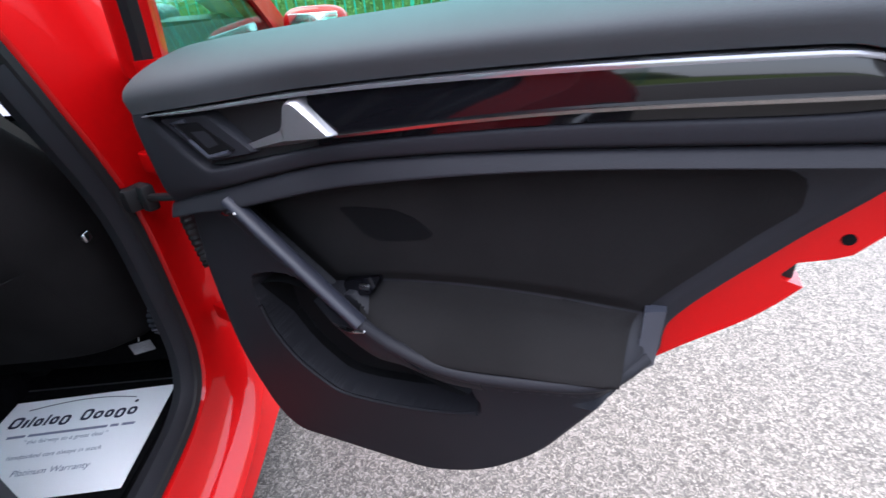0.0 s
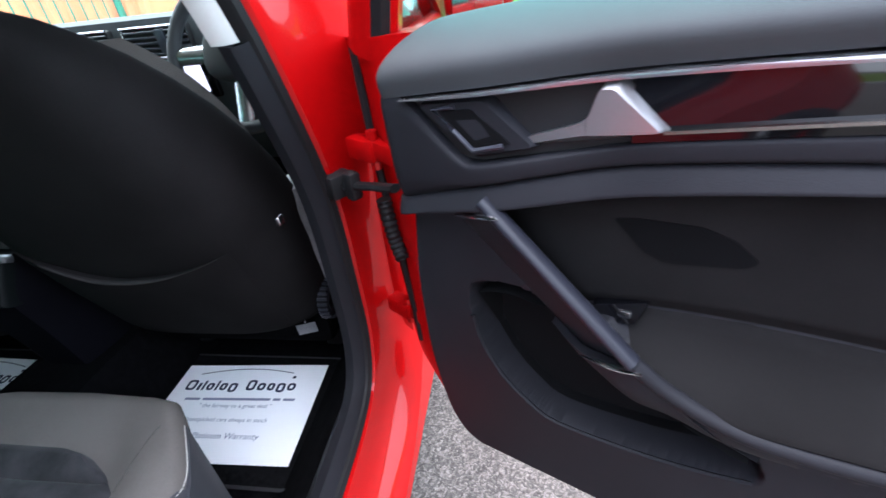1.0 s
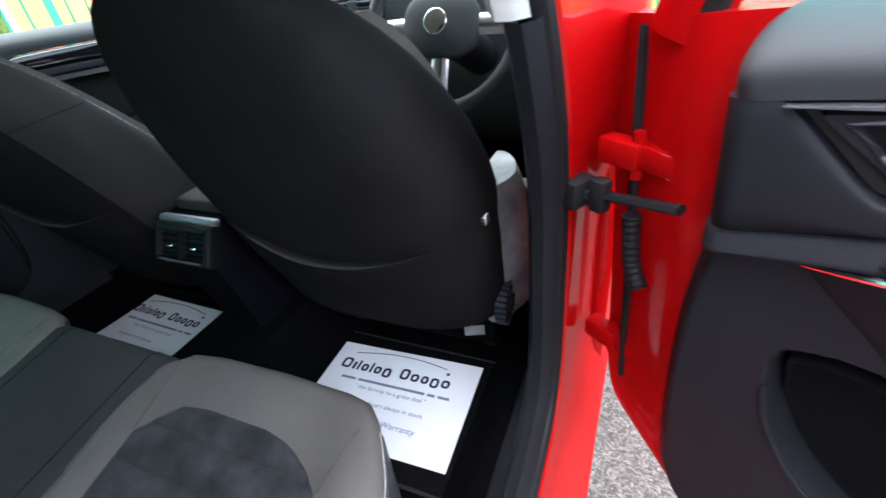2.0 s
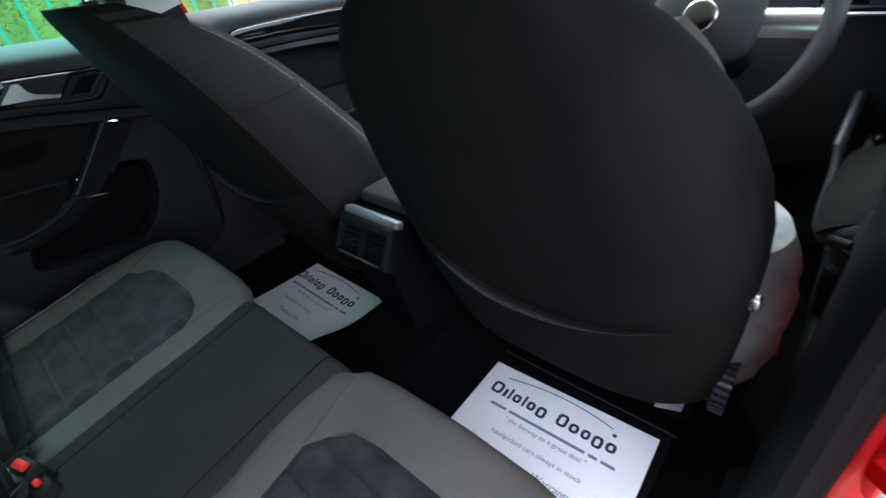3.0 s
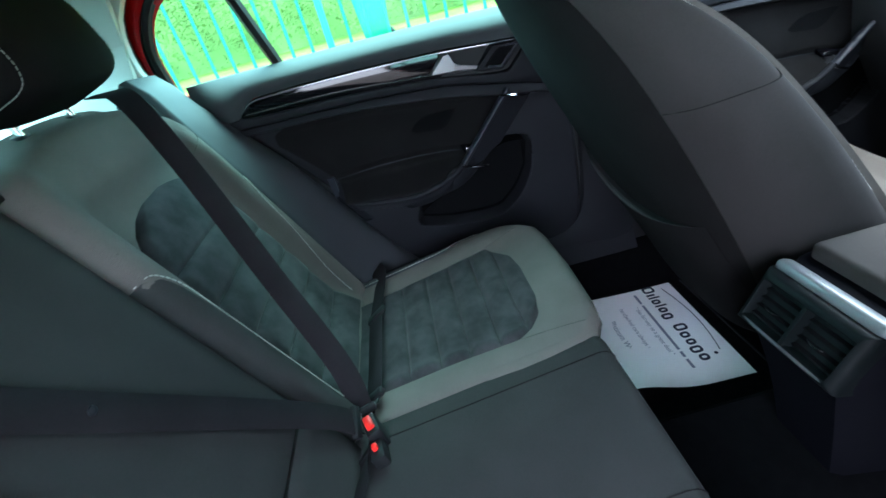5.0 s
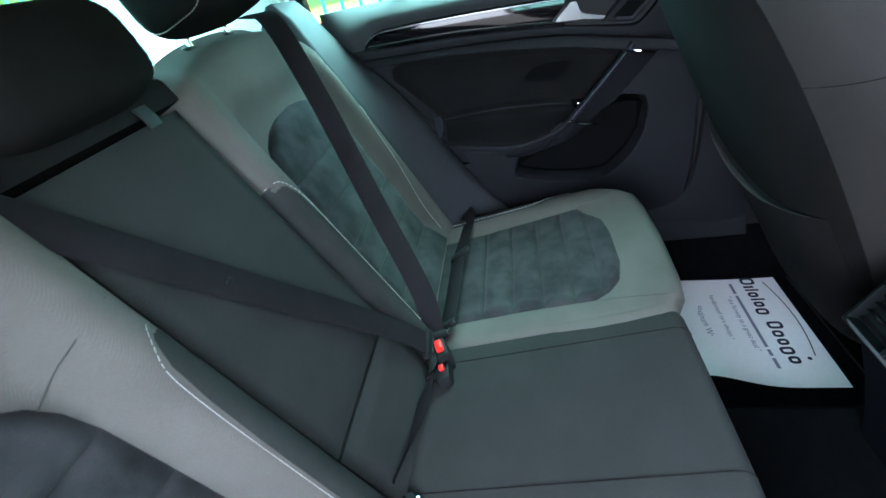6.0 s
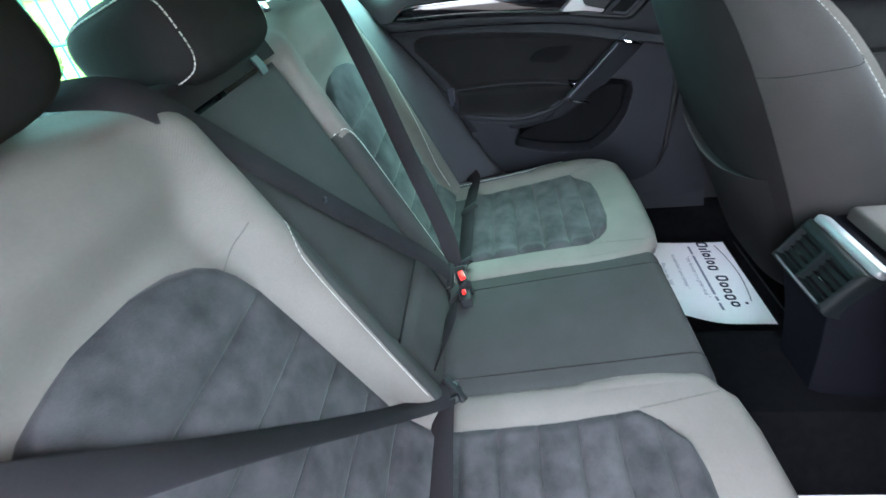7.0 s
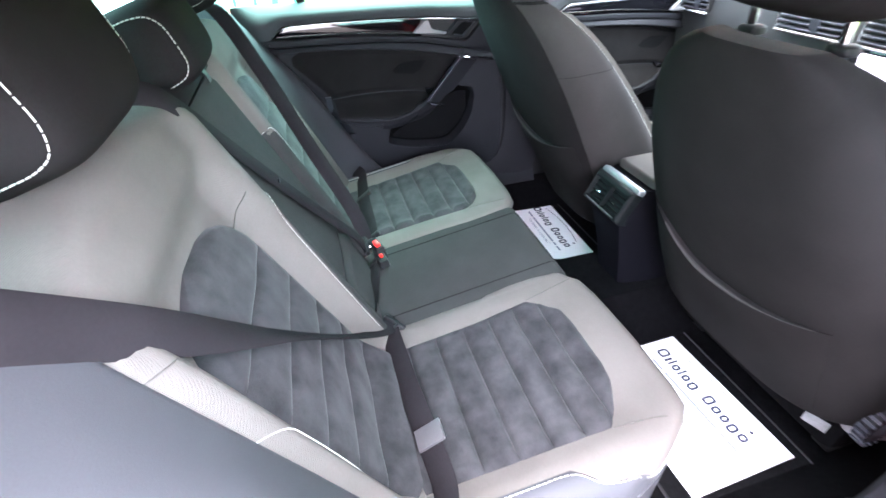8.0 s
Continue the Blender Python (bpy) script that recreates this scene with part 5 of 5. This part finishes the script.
belt("charcoal seat belt drawn taut and twisted across the near backrest", [(0.74, -1.02, 1.30), (0.70, -0.985, 1.222), (0.60, -0.932, 1.094), (0.51, -0.884, 0.982), (0.43, -0.842, 0.884), (0.30, -0.773, 0.722), (0.21, -0.717, 0.622), (0.142, -0.668, 0.574)],
                  [(0.67, -0.3, -0.68), (0.69, -0.26, -0.68), (0.75, 0.0, -0.65), (0.66, 0.5, -0.38), (0.52, 0.82, -0.12), (0.45, 0.88, -0.02), (0.5, 0.82, -0.05), (0.69, 0.67, -0.28)])
lap_right = belt("charcoal lap belt lying along the seat crease", [(0.60, -0.68, 0.582), (0.548, -0.668, 0.584), (0.468, -0.674, 0.590), (0.385, -0.682, 0.595), (0.30, -0.687, 0.596), (0.20, -0.691, 0.590), (0.165, -0.69, 0.574)], [(0.1, 0.8, 0.45)] * 7)
part("slider", block(0.042, 0.054, 0.008, 0.002, pose(0.462, -0.671, 0.597, 28, 0, 0)), SLIDER, lap_right, "grey metal slider")

# ---- front seats ----


def front_seat(cx, near):
    seat = thing("front_seat", "charcoal cloth front seat with a map pocket on its back" if near else "charcoal cloth front passenger seat with a pale cushion", "car seat", group="front seats")
    hw = curve((0.46, 0.20), (0.50, 0.235), (0.60, 0.26), (0.80, 0.283), (0.95, 0.285), (1.06, 0.265), (1.13, 0.228), (1.18, 0.17), (1.20, 0.11))
    th = curve((0.46, 0.10), (0.6, 0.12), (0.78, 0.128), (0.95, 0.12), (1.08, 0.095), (1.16, 0.06), (1.2, 0.03))
    cy = curve((0.50, 0.062), (0.60, 0.018), (0.70, -0.026), (0.78, -0.056), (0.95, -0.116), (1.1, -0.163), (1.2, -0.190)) if near else (lambda z: 0.315 - 0.50 * z)
    zlow = 0.522 if near else 0.46
    if not near:
        th = curve((0.46, 0.115), (0.54, 0.150), (0.62, 0.160), (0.70, 0.154), (0.82, 0.136), (0.95, 0.114), (1.08, 0.088), (1.16, 0.058), (1.2, 0.03))
    if near:
        hw = curve((0.522, 0.246), (0.53, 0.266), (0.55, 0.273), (0.62, 0.276), (0.80, 0.280), (0.95, 0.282), (1.06, 0.262), (1.13, 0.224), (1.18, 0.165), (1.20, 0.11))

    # the near seat's outer shoulder is cut away more than its inner one
    outer = curve((0.80, 1.0), (0.92, 0.955), (1.02, 0.89), (1.10, 0.83), (1.2, 0.8)) if near else (lambda z: 1.0)

    def ring(z):
        out = []
        for i in range(48):
            a = 2 * math.pi * i / 48
            c, s = math.cos(a), math.sin(a)
            e = 0.5
            x = hw(z) * math.copysign(abs(c) ** e, c) * (outer(z) if c > 0 else 1.0)
            y = th(z) * math.copysign(abs(s) ** 0.55, s)
            # the back bows: its middle lies furthest to the rear
            out.append(Vector((cx + x, cy(z) + th(z) + y + 0.035 * (x / hw(z)) ** 4, z)))
        return out
    zs = [zlow, zlow + 0.006, zlow + 0.016, zlow + 0.035, 0.60, 0.66, 0.74, 0.82, 0.9, 0.97, 1.03, 1.08, 1.12, 1.15, 1.175, 1.19, 1.2]
    part("backrest", loft([ring(z) for z in zs]), SEATBACK, seat)

    def rear(x, z, d=0.0):
        k = min(1.0, abs(x - cx) / hw(z))
        return Vector((x, cy(z) + th(z) - th(z) * (1 - k ** 4) ** 0.275 + 0.035 * k**4 - d, z))

    hem_z = curve((-0.215, 0.822), (-0.14, 0.795), (-0.05, 0.757), (0.05, 0.755), (0.14, 0.773), (0.215, 0.797))

    def pocket(s, t):
        x = cx + mix(-0.215, 0.215, s)
        z = mix(zlow + 0.03, hem_z(x - cx), t)
        return rear(x, z, 0.001 + 0.016 * smooth(0.2, 1.0, t) * math.sin(math.pi * s) ** 0.7)
    part("map_pocket", slab(28, 14, pocket, lambda s, t: pocket(s, t) + Vector((0, 0.02, 0))), SEATBACK, seat, "dark cloth map pocket")
    part("pocket_hem", tube([pocket(0.16 + 0.80 * i / 16, 1.0) for i in range(17)], 0.0062, 6, step=2, flat=0.6, taper=lambda q: 0.15 + 0.85 * math.sin(math.pi * min(1.0, q * 1.25 + 0.02)) ** 0.6 if q < 0.78 else 0.22), HEM, seat, "grey elastic pocket hem")
    for sx in (-1, 1):
        def gusset(s, t, sx=sx):
            z, a = mix(0.50, 1.188, t), radians(mix(-42, 62, s))
            x = hw(z) * math.cos(a) ** 0.5
            y = th(z) * math.copysign(abs(math.sin(a)) ** 0.55, math.sin(a))
            return Vector((cx + sx * (x + 0.0025), cy(z) + th(z) + y + 0.035 * (x / hw(z)) ** 4, z))
        if not near:
            part("side_gusset", slab(16, 30, gusset, lambda s, t, f=gusset, sx=sx: f(s, t) - Vector((sx * 0.02, 0, 0))), GUSSET, seat, "grey cloth side gusset")
            part("stitching", stitches([gusset(0.80, 0.45 + 0.55 * i / 10) + Vector((sx * 0.0014, 0.001, 0)) for i in range(11)], 0.0035, 0.0050, 0.0012), THREAD, seat, "cream stitched seam")
            part("seam_line", tube([gusset(s / 6, 0.74 + 0.05 * s / 6) + Vector((sx * 0.0002, 0, 0)) for s in range(7)], 0.0007, 5), SEATBACK, seat)

    # pale front face and cushion
    def face(s, t):
        z = mix(0.56, 1.14, t)
        x = cx + mix(-0.72, 0.72, s) * hw(z)
        k = abs(2 * s - 1)
        return Vector((x, cy(z) + 2 * th(z) + 0.03 * k**2 + 0.012 * abs(math.sin(math.pi * t * 6)) * (1 - k**2) + 0.006, z))
    part("front_face", slab(20, 50, face, lambda s, t: face(s, t) - Vector((0, 0.05, 0))), PALE, seat, "pale grey cloth seat face")

    def pad(s, t):
        x, y = cx + mix(-0.27, 0.27, s), mix(0.20, 0.66, t)
        k = abs(2 * s - 1)
        z = 0.56 + 0.05 * t + 0.03 * k**3 - 0.05 * (1 - smooth(0, 0.1, 1 - t)) ** 2 - 0.05 * (1 - smooth(0, 0.12, 1 - k)) ** 2 + 0.01 * abs(math.sin(math.pi * t * 5)) * (1 - k**4)
        return Vector((x, y, z))
    part("cushion", slab(24, 50, pad, lambda s, t: Vector((pad(s, t).x, pad(s, t).y, 0.49))), PALE, seat, "pale grey quilted cushion")
    def bolster(s, t):
        a, z = math.pi * s, mix(0.47, 0.84, t)
        swell = math.sin(math.pi * mix(0.08, 0.92, t)) ** 0.4
        fold = 0.006 * noise.noise(Vector((s * 5, t * 9, cx)))
        return Vector((cx + out * (0.245 + (0.082 + 2 * fold) * math.sin(a) ** 0.7 * swell), mix(0.14, 0.34, s) - 0.22 * (z - 0.6), z))
    out = 1 if cx > 0 else -1
    part("side_bolster", slab(16, 30, bolster, lambda s, t: Vector((cx + out * 0.23, bolster(s, t).y, bolster(s, t).z))), BOLSTER, seat, "pale creased bolster")
    # shade under the seat is put into this block's near-black colour
    part("side_skirt", block(0.50, 0.46, 0.11, 0.03, Matrix.Translation((cx, 0.39, 0.44))), CARPET, seat, "seat underside, near-black to hold the shade below the seat")
    for sx in (-0.2, 0.2):
        part("runner", block(0.045, 0.44, 0.05, 0.006, Matrix.Translation((cx + sx, 0.46, 0.335))), RUBBER, seat)
    m = Matrix.Rotation(radians(-14), 3, "X")
    back = 0.0 if near else -0.105
    c = Vector((cx, -0.105 + back, 1.335))
    hr = part("head_restraint", superblob(c, (0.14, 0.055, 0.105), 0.55, 0.45, m, 32, 18), SEATBACK, seat, "charcoal head restraint")
    for sx in (-0.072, 0.072):
        part("post", tube([(cx + sx, -0.095 + back, 1.18), (cx + sx, -0.105 + back, 1.26)], 0.007, 10, step=1), CHROME, hr, "chrome post")
        part("post_guide", superblob((cx + sx, -0.095 + back, 1.198), (0.018, 0.016, 0.008), 0.6, 0.6, None, 16, 8), RUBBER, hr)
    out = 1 if cx > 0 else -1
    rw = part("recliner_wheel", wheel_ring((cx + out * 0.275, 0.15, 0.555), 0.035, 0.014, Matrix.Rotation(math.pi / 2, 3, "Y"), 30, 8), PLASTIC, seat, "ribbed black recliner wheel")
    rb = bmesh.new()
    for i in range(24):
        a = 2 * math.pi * i / 24
        block(0.022, 0.005, 0.006, 0.0, Matrix.Translation((cx + out * 0.278, 0.15 + 0.048 * math.cos(a), 0.555 + 0.048 * math.sin(a))) @ Matrix.Rotation(a, 4, "X"), bm=rb)
    part("ribs", rb, DARKSATIN, rw)
    part("side_knob", superblob((cx + out * 0.279, 0.043, 0.818), (0.008, 0.010, 0.010), 0.5, 0.5, None, 14, 8), SATIN, seat, "small silver knob")
    return seat


front_seat(0.392, True)
front_seat(-0.385, False)

# ---- centre console with rear vents ----
console = thing("centre_console", "dark centre console with twin rear air vents in a satin frame", "console")


def console_section(k):
    """The body's outline at height k: its rear face leans forward and narrows towards the tunnel."""
    hw = curve((0.40, 0.060), (0.52, 0.066), (0.62, 0.074), (0.685, 0.083), (0.74, 0.086), (0.768, 0.082))(k)
    y = curve((0.40, 0.030), (0.52, 0.006), (0.62, -0.020), (0.68, -0.040), (0.70, -0.034), (0.768, 0.014))(k)
    c = 0.016
    return [Vector(p) for p in ((-hw - 0.010, y + 0.09, k), (-hw, y + c, k), (-hw + c * 0.6, y, k), (hw - c * 0.6, y, k), (hw, y + c, k), (hw + 0.010, y + 0.09, k), (hw + 0.012, 0.60, k), (-hw - 0.012, 0.60, k))]


part("body", loft([console_section(k) for k in (0.40, 0.46, 0.52, 0.58, 0.64, 0.68, 0.70, 0.74, 0.768)]), CONSOLE, console)
VM = pose(0.0, -0.030, 0.722, -27, 0, 0)


def vent_shell(s, t):
    """A rounded housing whose two windows are sunk into its face."""
    x, z = mix(-0.083, 0.083, s), mix(-0.046, 0.046, t)
    e = min(1.0, (0.083 - abs(x)) / 0.016, (0.046 - abs(z)) / 0.014)
    w = min(0.033 - abs(abs(x) - 0.0365), 0.030 - abs(z + 0.003))
    return VM @ Vector((x, -0.016 * math.sqrt(max(0.0, 1 - (1 - e) ** 2)) + 0.015 * smooth(-0.001, 0.003, w), z))


fr = part("vent_housing", slab(110, 64, vent_shell, lambda s, t: VM @ Vector((mix(-0.08, 0.08, s), 0.03, mix(-0.044, 0.044, t)))), HOUSING, console, "dark teal-grey rounded vent housing")
part("lower_rim", tube([VM @ Vector((x, -0.0165 + 0.004 * (abs(x) / 0.07) ** 6, -0.0365)) for x in [-0.07 + 0.014 * i for i in range(11)]], 0.0022, 6, step=1), SLIDER, fr, "satin silver rim")
for x in (-0.0365, 0.0365):
    v = part("vent", block(0.062, 0.002, 0.056, 0.0005, VM @ Matrix.Translation((x, 0.0012, -0.003))), MESH, console, "black air vent")
    for k in range(4):
        part("slat", block(0.060, 0.008, 0.002, 0.0006, VM @ Matrix.Translation((x, -0.0035, -0.024 + 0.0135 * k)) @ pose(0, 0, 0, 25)), MESH, v)
    part("tab", tube([VM @ Vector((x + d, -0.0135 - 0.003 * (1 - (d / 0.012) ** 2), -0.006 + 0.0015 * (d / 0.012) ** 2)) for d in (-0.012, -0.006, 0.0, 0.006, 0.012)], 0.0019, 6, step=2), CHROME, v, "bright chrome tab")
part("armrest_lid", block(0.158, 0.38, 0.034, 0.010, pose(0, 0.228, 0.778, 1.0, 0, 0), seg=4), SIDECLOTH, console, "grey cloth padded armrest lid")
part("top_edge", block(0.166, 0.026, 0.020, 0.008, pose(0, 0.002, 0.764, -20, 0, 0), seg=3), EDGEGREY, console, "satin silver top edge")

# ---- dashboard, wheel ----
dash = thing("dashboard", "black soft dashboard with silver-edged vents and a centre display", "dashboard")
prof = [(1.15, 1.01), (0.95, 1.115), (0.80, 1.150), (0.71, 1.140), (0.70, 1.03), (0.74, 0.84), (0.84, 0.68), (1.0, 0.6), (1.15, 0.6)]
part("body", loft([[Vector((x, y, z)) for y, z in prof] for x in (-0.76, -0.4, 0, 0.4, 0.76)]), SOFT, dash)
for x in (-0.19, 0.07, -0.66, 0.66):
    w = 0.14 if abs(x) > 0.5 else 0.21
    v = part("air_vent", block(w, 0.03, 0.088, 0.01, pose(x, 0.70, 1.078, 5)), RUBBER, dash, "black slatted air vent")
    part("surround", tube([(x - w / 2, 0.683, 1.036), (x - w / 2, 0.680, 1.120), (x + w / 2, 0.680, 1.120), (x + w / 2, 0.683, 1.036), (x - w / 2, 0.683, 1.036)], 0.0045, 6, step=1), SATIN, v, "silver vent surround")
    for k in range(5):
        part("slat", block(w - 0.01, 0.012, 0.005, 0.001, pose(x, 0.683, 1.048 + 0.015 * k, 20)), DARKSATIN, v)
    part("thumb_wheel", block(0.03, 0.016, 0.07, 0.003, pose(x + 0.02, 0.683, 1.078, 5)), DARKSATIN, v)
disp = part("display", block(0.25, 0.02, 0.125, 0.008, pose(0.085, 0.695, 0.972, 8)), PIANO, dash, "gloss black display surround")
part("screen", block(0.19, 0.004, 0.095, 0.003, pose(0.085, 0.6835, 0.976, 8)), SCREEN, disp, "dark glass screen")
part("instrument_hood", superblob((0.42, 0.82, 1.145), (0.19, 0.11, 0.045), 0.5, 0.5), SOFT, dash)

wheel = thing("steering_wheel", "black leather steering wheel with satin grey spokes", "steering wheel", pose(0.455, 0.455, 1.058, 66, 0, 0))
part("rim", wheel_ring((0, 0, 0), 0.178, 0.016, Matrix.Identity(3)), LEATHER, wheel)
hub = part("hub", superblob((0, 0, 0.005), (0.090, 0.070, 0.026), 0.6, 0.7), SOFT, wheel)
part("badge", superblob((0, 0.0, 0.04), (0.027, 0.027, 0.004), 0.5, 1.0), CHROME, hub, "round chrome badge")
for a in (0, 180, 270):
    part("spoke", tube([(0.06 * math.cos(radians(a)), 0.06 * math.sin(radians(a)), 0.004), (0.175 * math.cos(radians(a)), 0.175 * math.sin(radians(a)), 0)], 0.022, 8, flat=0.4, step=1), SATIN, wheel)
part("column", tube([(0, 0, -0.02), (0, 0, -0.28)], 0.05, 12, step=1), PLASTIC, wheel)

tag = thing("seat_tag", "small white tag hanging under the front seat", "tag", pose(0.602, 0.123, 0.478, 12, 0, 20))
part("leaf", block(0.045, 0.002, 0.036, 0.0006, Matrix.Translation((0, 0, 0))), BOLSTER, tag)
part("loop", tube([(0, 0.002, 0.02), (0.004, 0.02, 0.04), (0.0, 0.035, 0.05)], 0.0012, 5), PAPER, tag)

# ---- mats and printed paper on the floor ----


def floor_mat(x0, x1, y0, y1, z):
    out = rounded([(x0, y0), (x1, y0), (x1, y1), (x0, y1)], 0.05, 5)
    m = thing("floor_mat", "black carpet floor mat with a bound edge", "floor mat", group="floor mats")
    part("carpet", prism(out, lambda a, b, d: Vector((a, b, d)), z, z + 0.007, 0.002), MATCARPET, m)
    part("binding", tube([Vector((a, b, z + 0.005)) for a, b in out + out[:1]], 0.0042, 6, step=1), BINDING, m, "dark grey bound edge")


floor_mat(0.14, 0.66, -0.17, 0.20, FLOOR + 0.001)
floor_mat(-0.66, -0.14, -0.17, 0.20, FLOOR + 0.001)


def text_mesh(body, size, mat, name, parent, m):
    cu = bpy.data.curves.new(name, "FONT")
    cu.body, cu.size, cu.align_x = body, size, "CENTER"
    tmp = new("lettering_source", cu)
    me = bpy.data.meshes.new_from_object(tmp.evaluated_get(bpy.context.evaluated_depsgraph_get()))
    bpy.data.objects.remove(tmp)
    me.materials.append(mat)
    ob = new(name, me)
    ob.parent = parent
    ob.matrix_basis = m
    return ob


def paper_sheet(x, y, z, yaw, curl):
    """A printed sheet; its origin is the middle of the sheet."""
    p = thing("paper_mat", "white printed paper floor protector lying on the mat", "paper sheet", pose(x, y, z, 0, 0, yaw), "paper mats")
    W, H = 0.405, 0.29

    def lift(a, b):
        return curl * smooth(0.10, -H / 2, b) ** 2 * (0.004 + 0.05 * (max(0.0, a) / (W / 2)) ** 2.2) + 0.0015 * math.sin(a * 9) * math.sin(b * 11)

    def top(s, t):
        a, b = mix(-W / 2, W / 2, s), mix(-H / 2, H / 2, t)
        return Vector((a, b, 0.001 + lift(a, b)))
    part("sheet", slab(24, 18, top, lambda s, t: top(s, t) - Vector((0, 0, 0.0006))), PAPER, p)

    def bar(name, a0, a1, b0, h, mat):
        def f(s, t):
            a, b = mix(a0, a1, s), mix(b0, b0 + h, t)
            return Vector((a, b, 0.0018 + lift(a, b)))
        part(name, slab(4, 1, f, lambda s, t: f(s, t) - Vector((0, 0, 0.0005))), mat, p)
    # the heading stands as a row of plain upright strokes, with an arc and a dot over it
    a = -0.172
    for kind, wdt, low, tall in (("o", 0.028, 0.058, 0.034), ("l", 0.008, 0.058, 0.024), ("l", 0.006, 0.058, 0.032), ("o", 0.020, 0.058, 0.024), ("l", 0.006, 0.058, 0.032), ("o", 0.020, 0.058, 0.024), ("o", 0.023, 0.052, 0.030), ("", 0.014, 0, 0),
                                 ("o", 0.025, 0.058, 0.034), ("o", 0.022, 0.058, 0.024), ("o", 0.020, 0.058, 0.024), ("o", 0.023, 0.052, 0.030), ("o", 0.022, 0.058, 0.024)):
        if kind == "l":
            bar("heading_mark", a, a + wdt, low, tall, INK)
        elif kind == "o":
            ring = rounded([(a, low), (a + wdt, low), (a + wdt, low + tall), (a, low + tall)], 0.010, 4)
            hole = rounded([(a + 0.0068, low + 0.0062), (a + wdt - 0.0068, low + 0.0062), (a + wdt - 0.0068, low + tall - 0.0062), (a + 0.0068, low + tall - 0.0062)], 0.006, 4)
            part("heading_mark", loft([[Vector((u, v, q + lift(u, v))) for u, v in o] for o, q in ((hole, 0.0014), (hole, 0.0019), (ring, 0.0019), (ring, 0.0014))], caps=False), INK, p)
        a += wdt + 0.006
    arc = [Vector((-0.15 + 0.265 * t, 0.100 + 0.030 * math.sin(math.pi * (0.12 + 0.7 * t)), 0.0022)) for t in [i / 12 for i in range(13)]]
    part("heading_arc", tube(arc, 0.0012, 4, step=1), INK, p)
    part("heading_dot", superblob((0.122, 0.102, 0.002), (0.005, 0.005, 0.0006), 0.6, 1.0, None, 14, 6), INK, p)
    for a0, a1 in ((-0.150, -0.108), (-0.100, 0.085), (0.093, 0.112), (0.120, 0.150)):
        bar("address_bar", a0, a1, 0.026, 0.007, PALEINK)
    text_mesh('" the fairway to a great deal "', 0.0165, PALEINK, "slogan", p, Matrix.Translation((0, 0.003, 0.0028)))
    text_mesh("handpicked cars always in stock", 0.0165, PALEINK, "slogan", p, Matrix.Translation((0, -0.038, 0.0028)))
    text_mesh("Platinum Warranty", 0.022, PALEINK, "slogan", p, Matrix.Translation((0.02, -0.085, 0.0040)))
    return p


paper_sheet(0.400, 0.018, FLOOR + 0.0105, 2.0, 0.0)
paper_sheet(-0.455, 0.015, FLOOR + 0.0105, -1.5, 0.9)
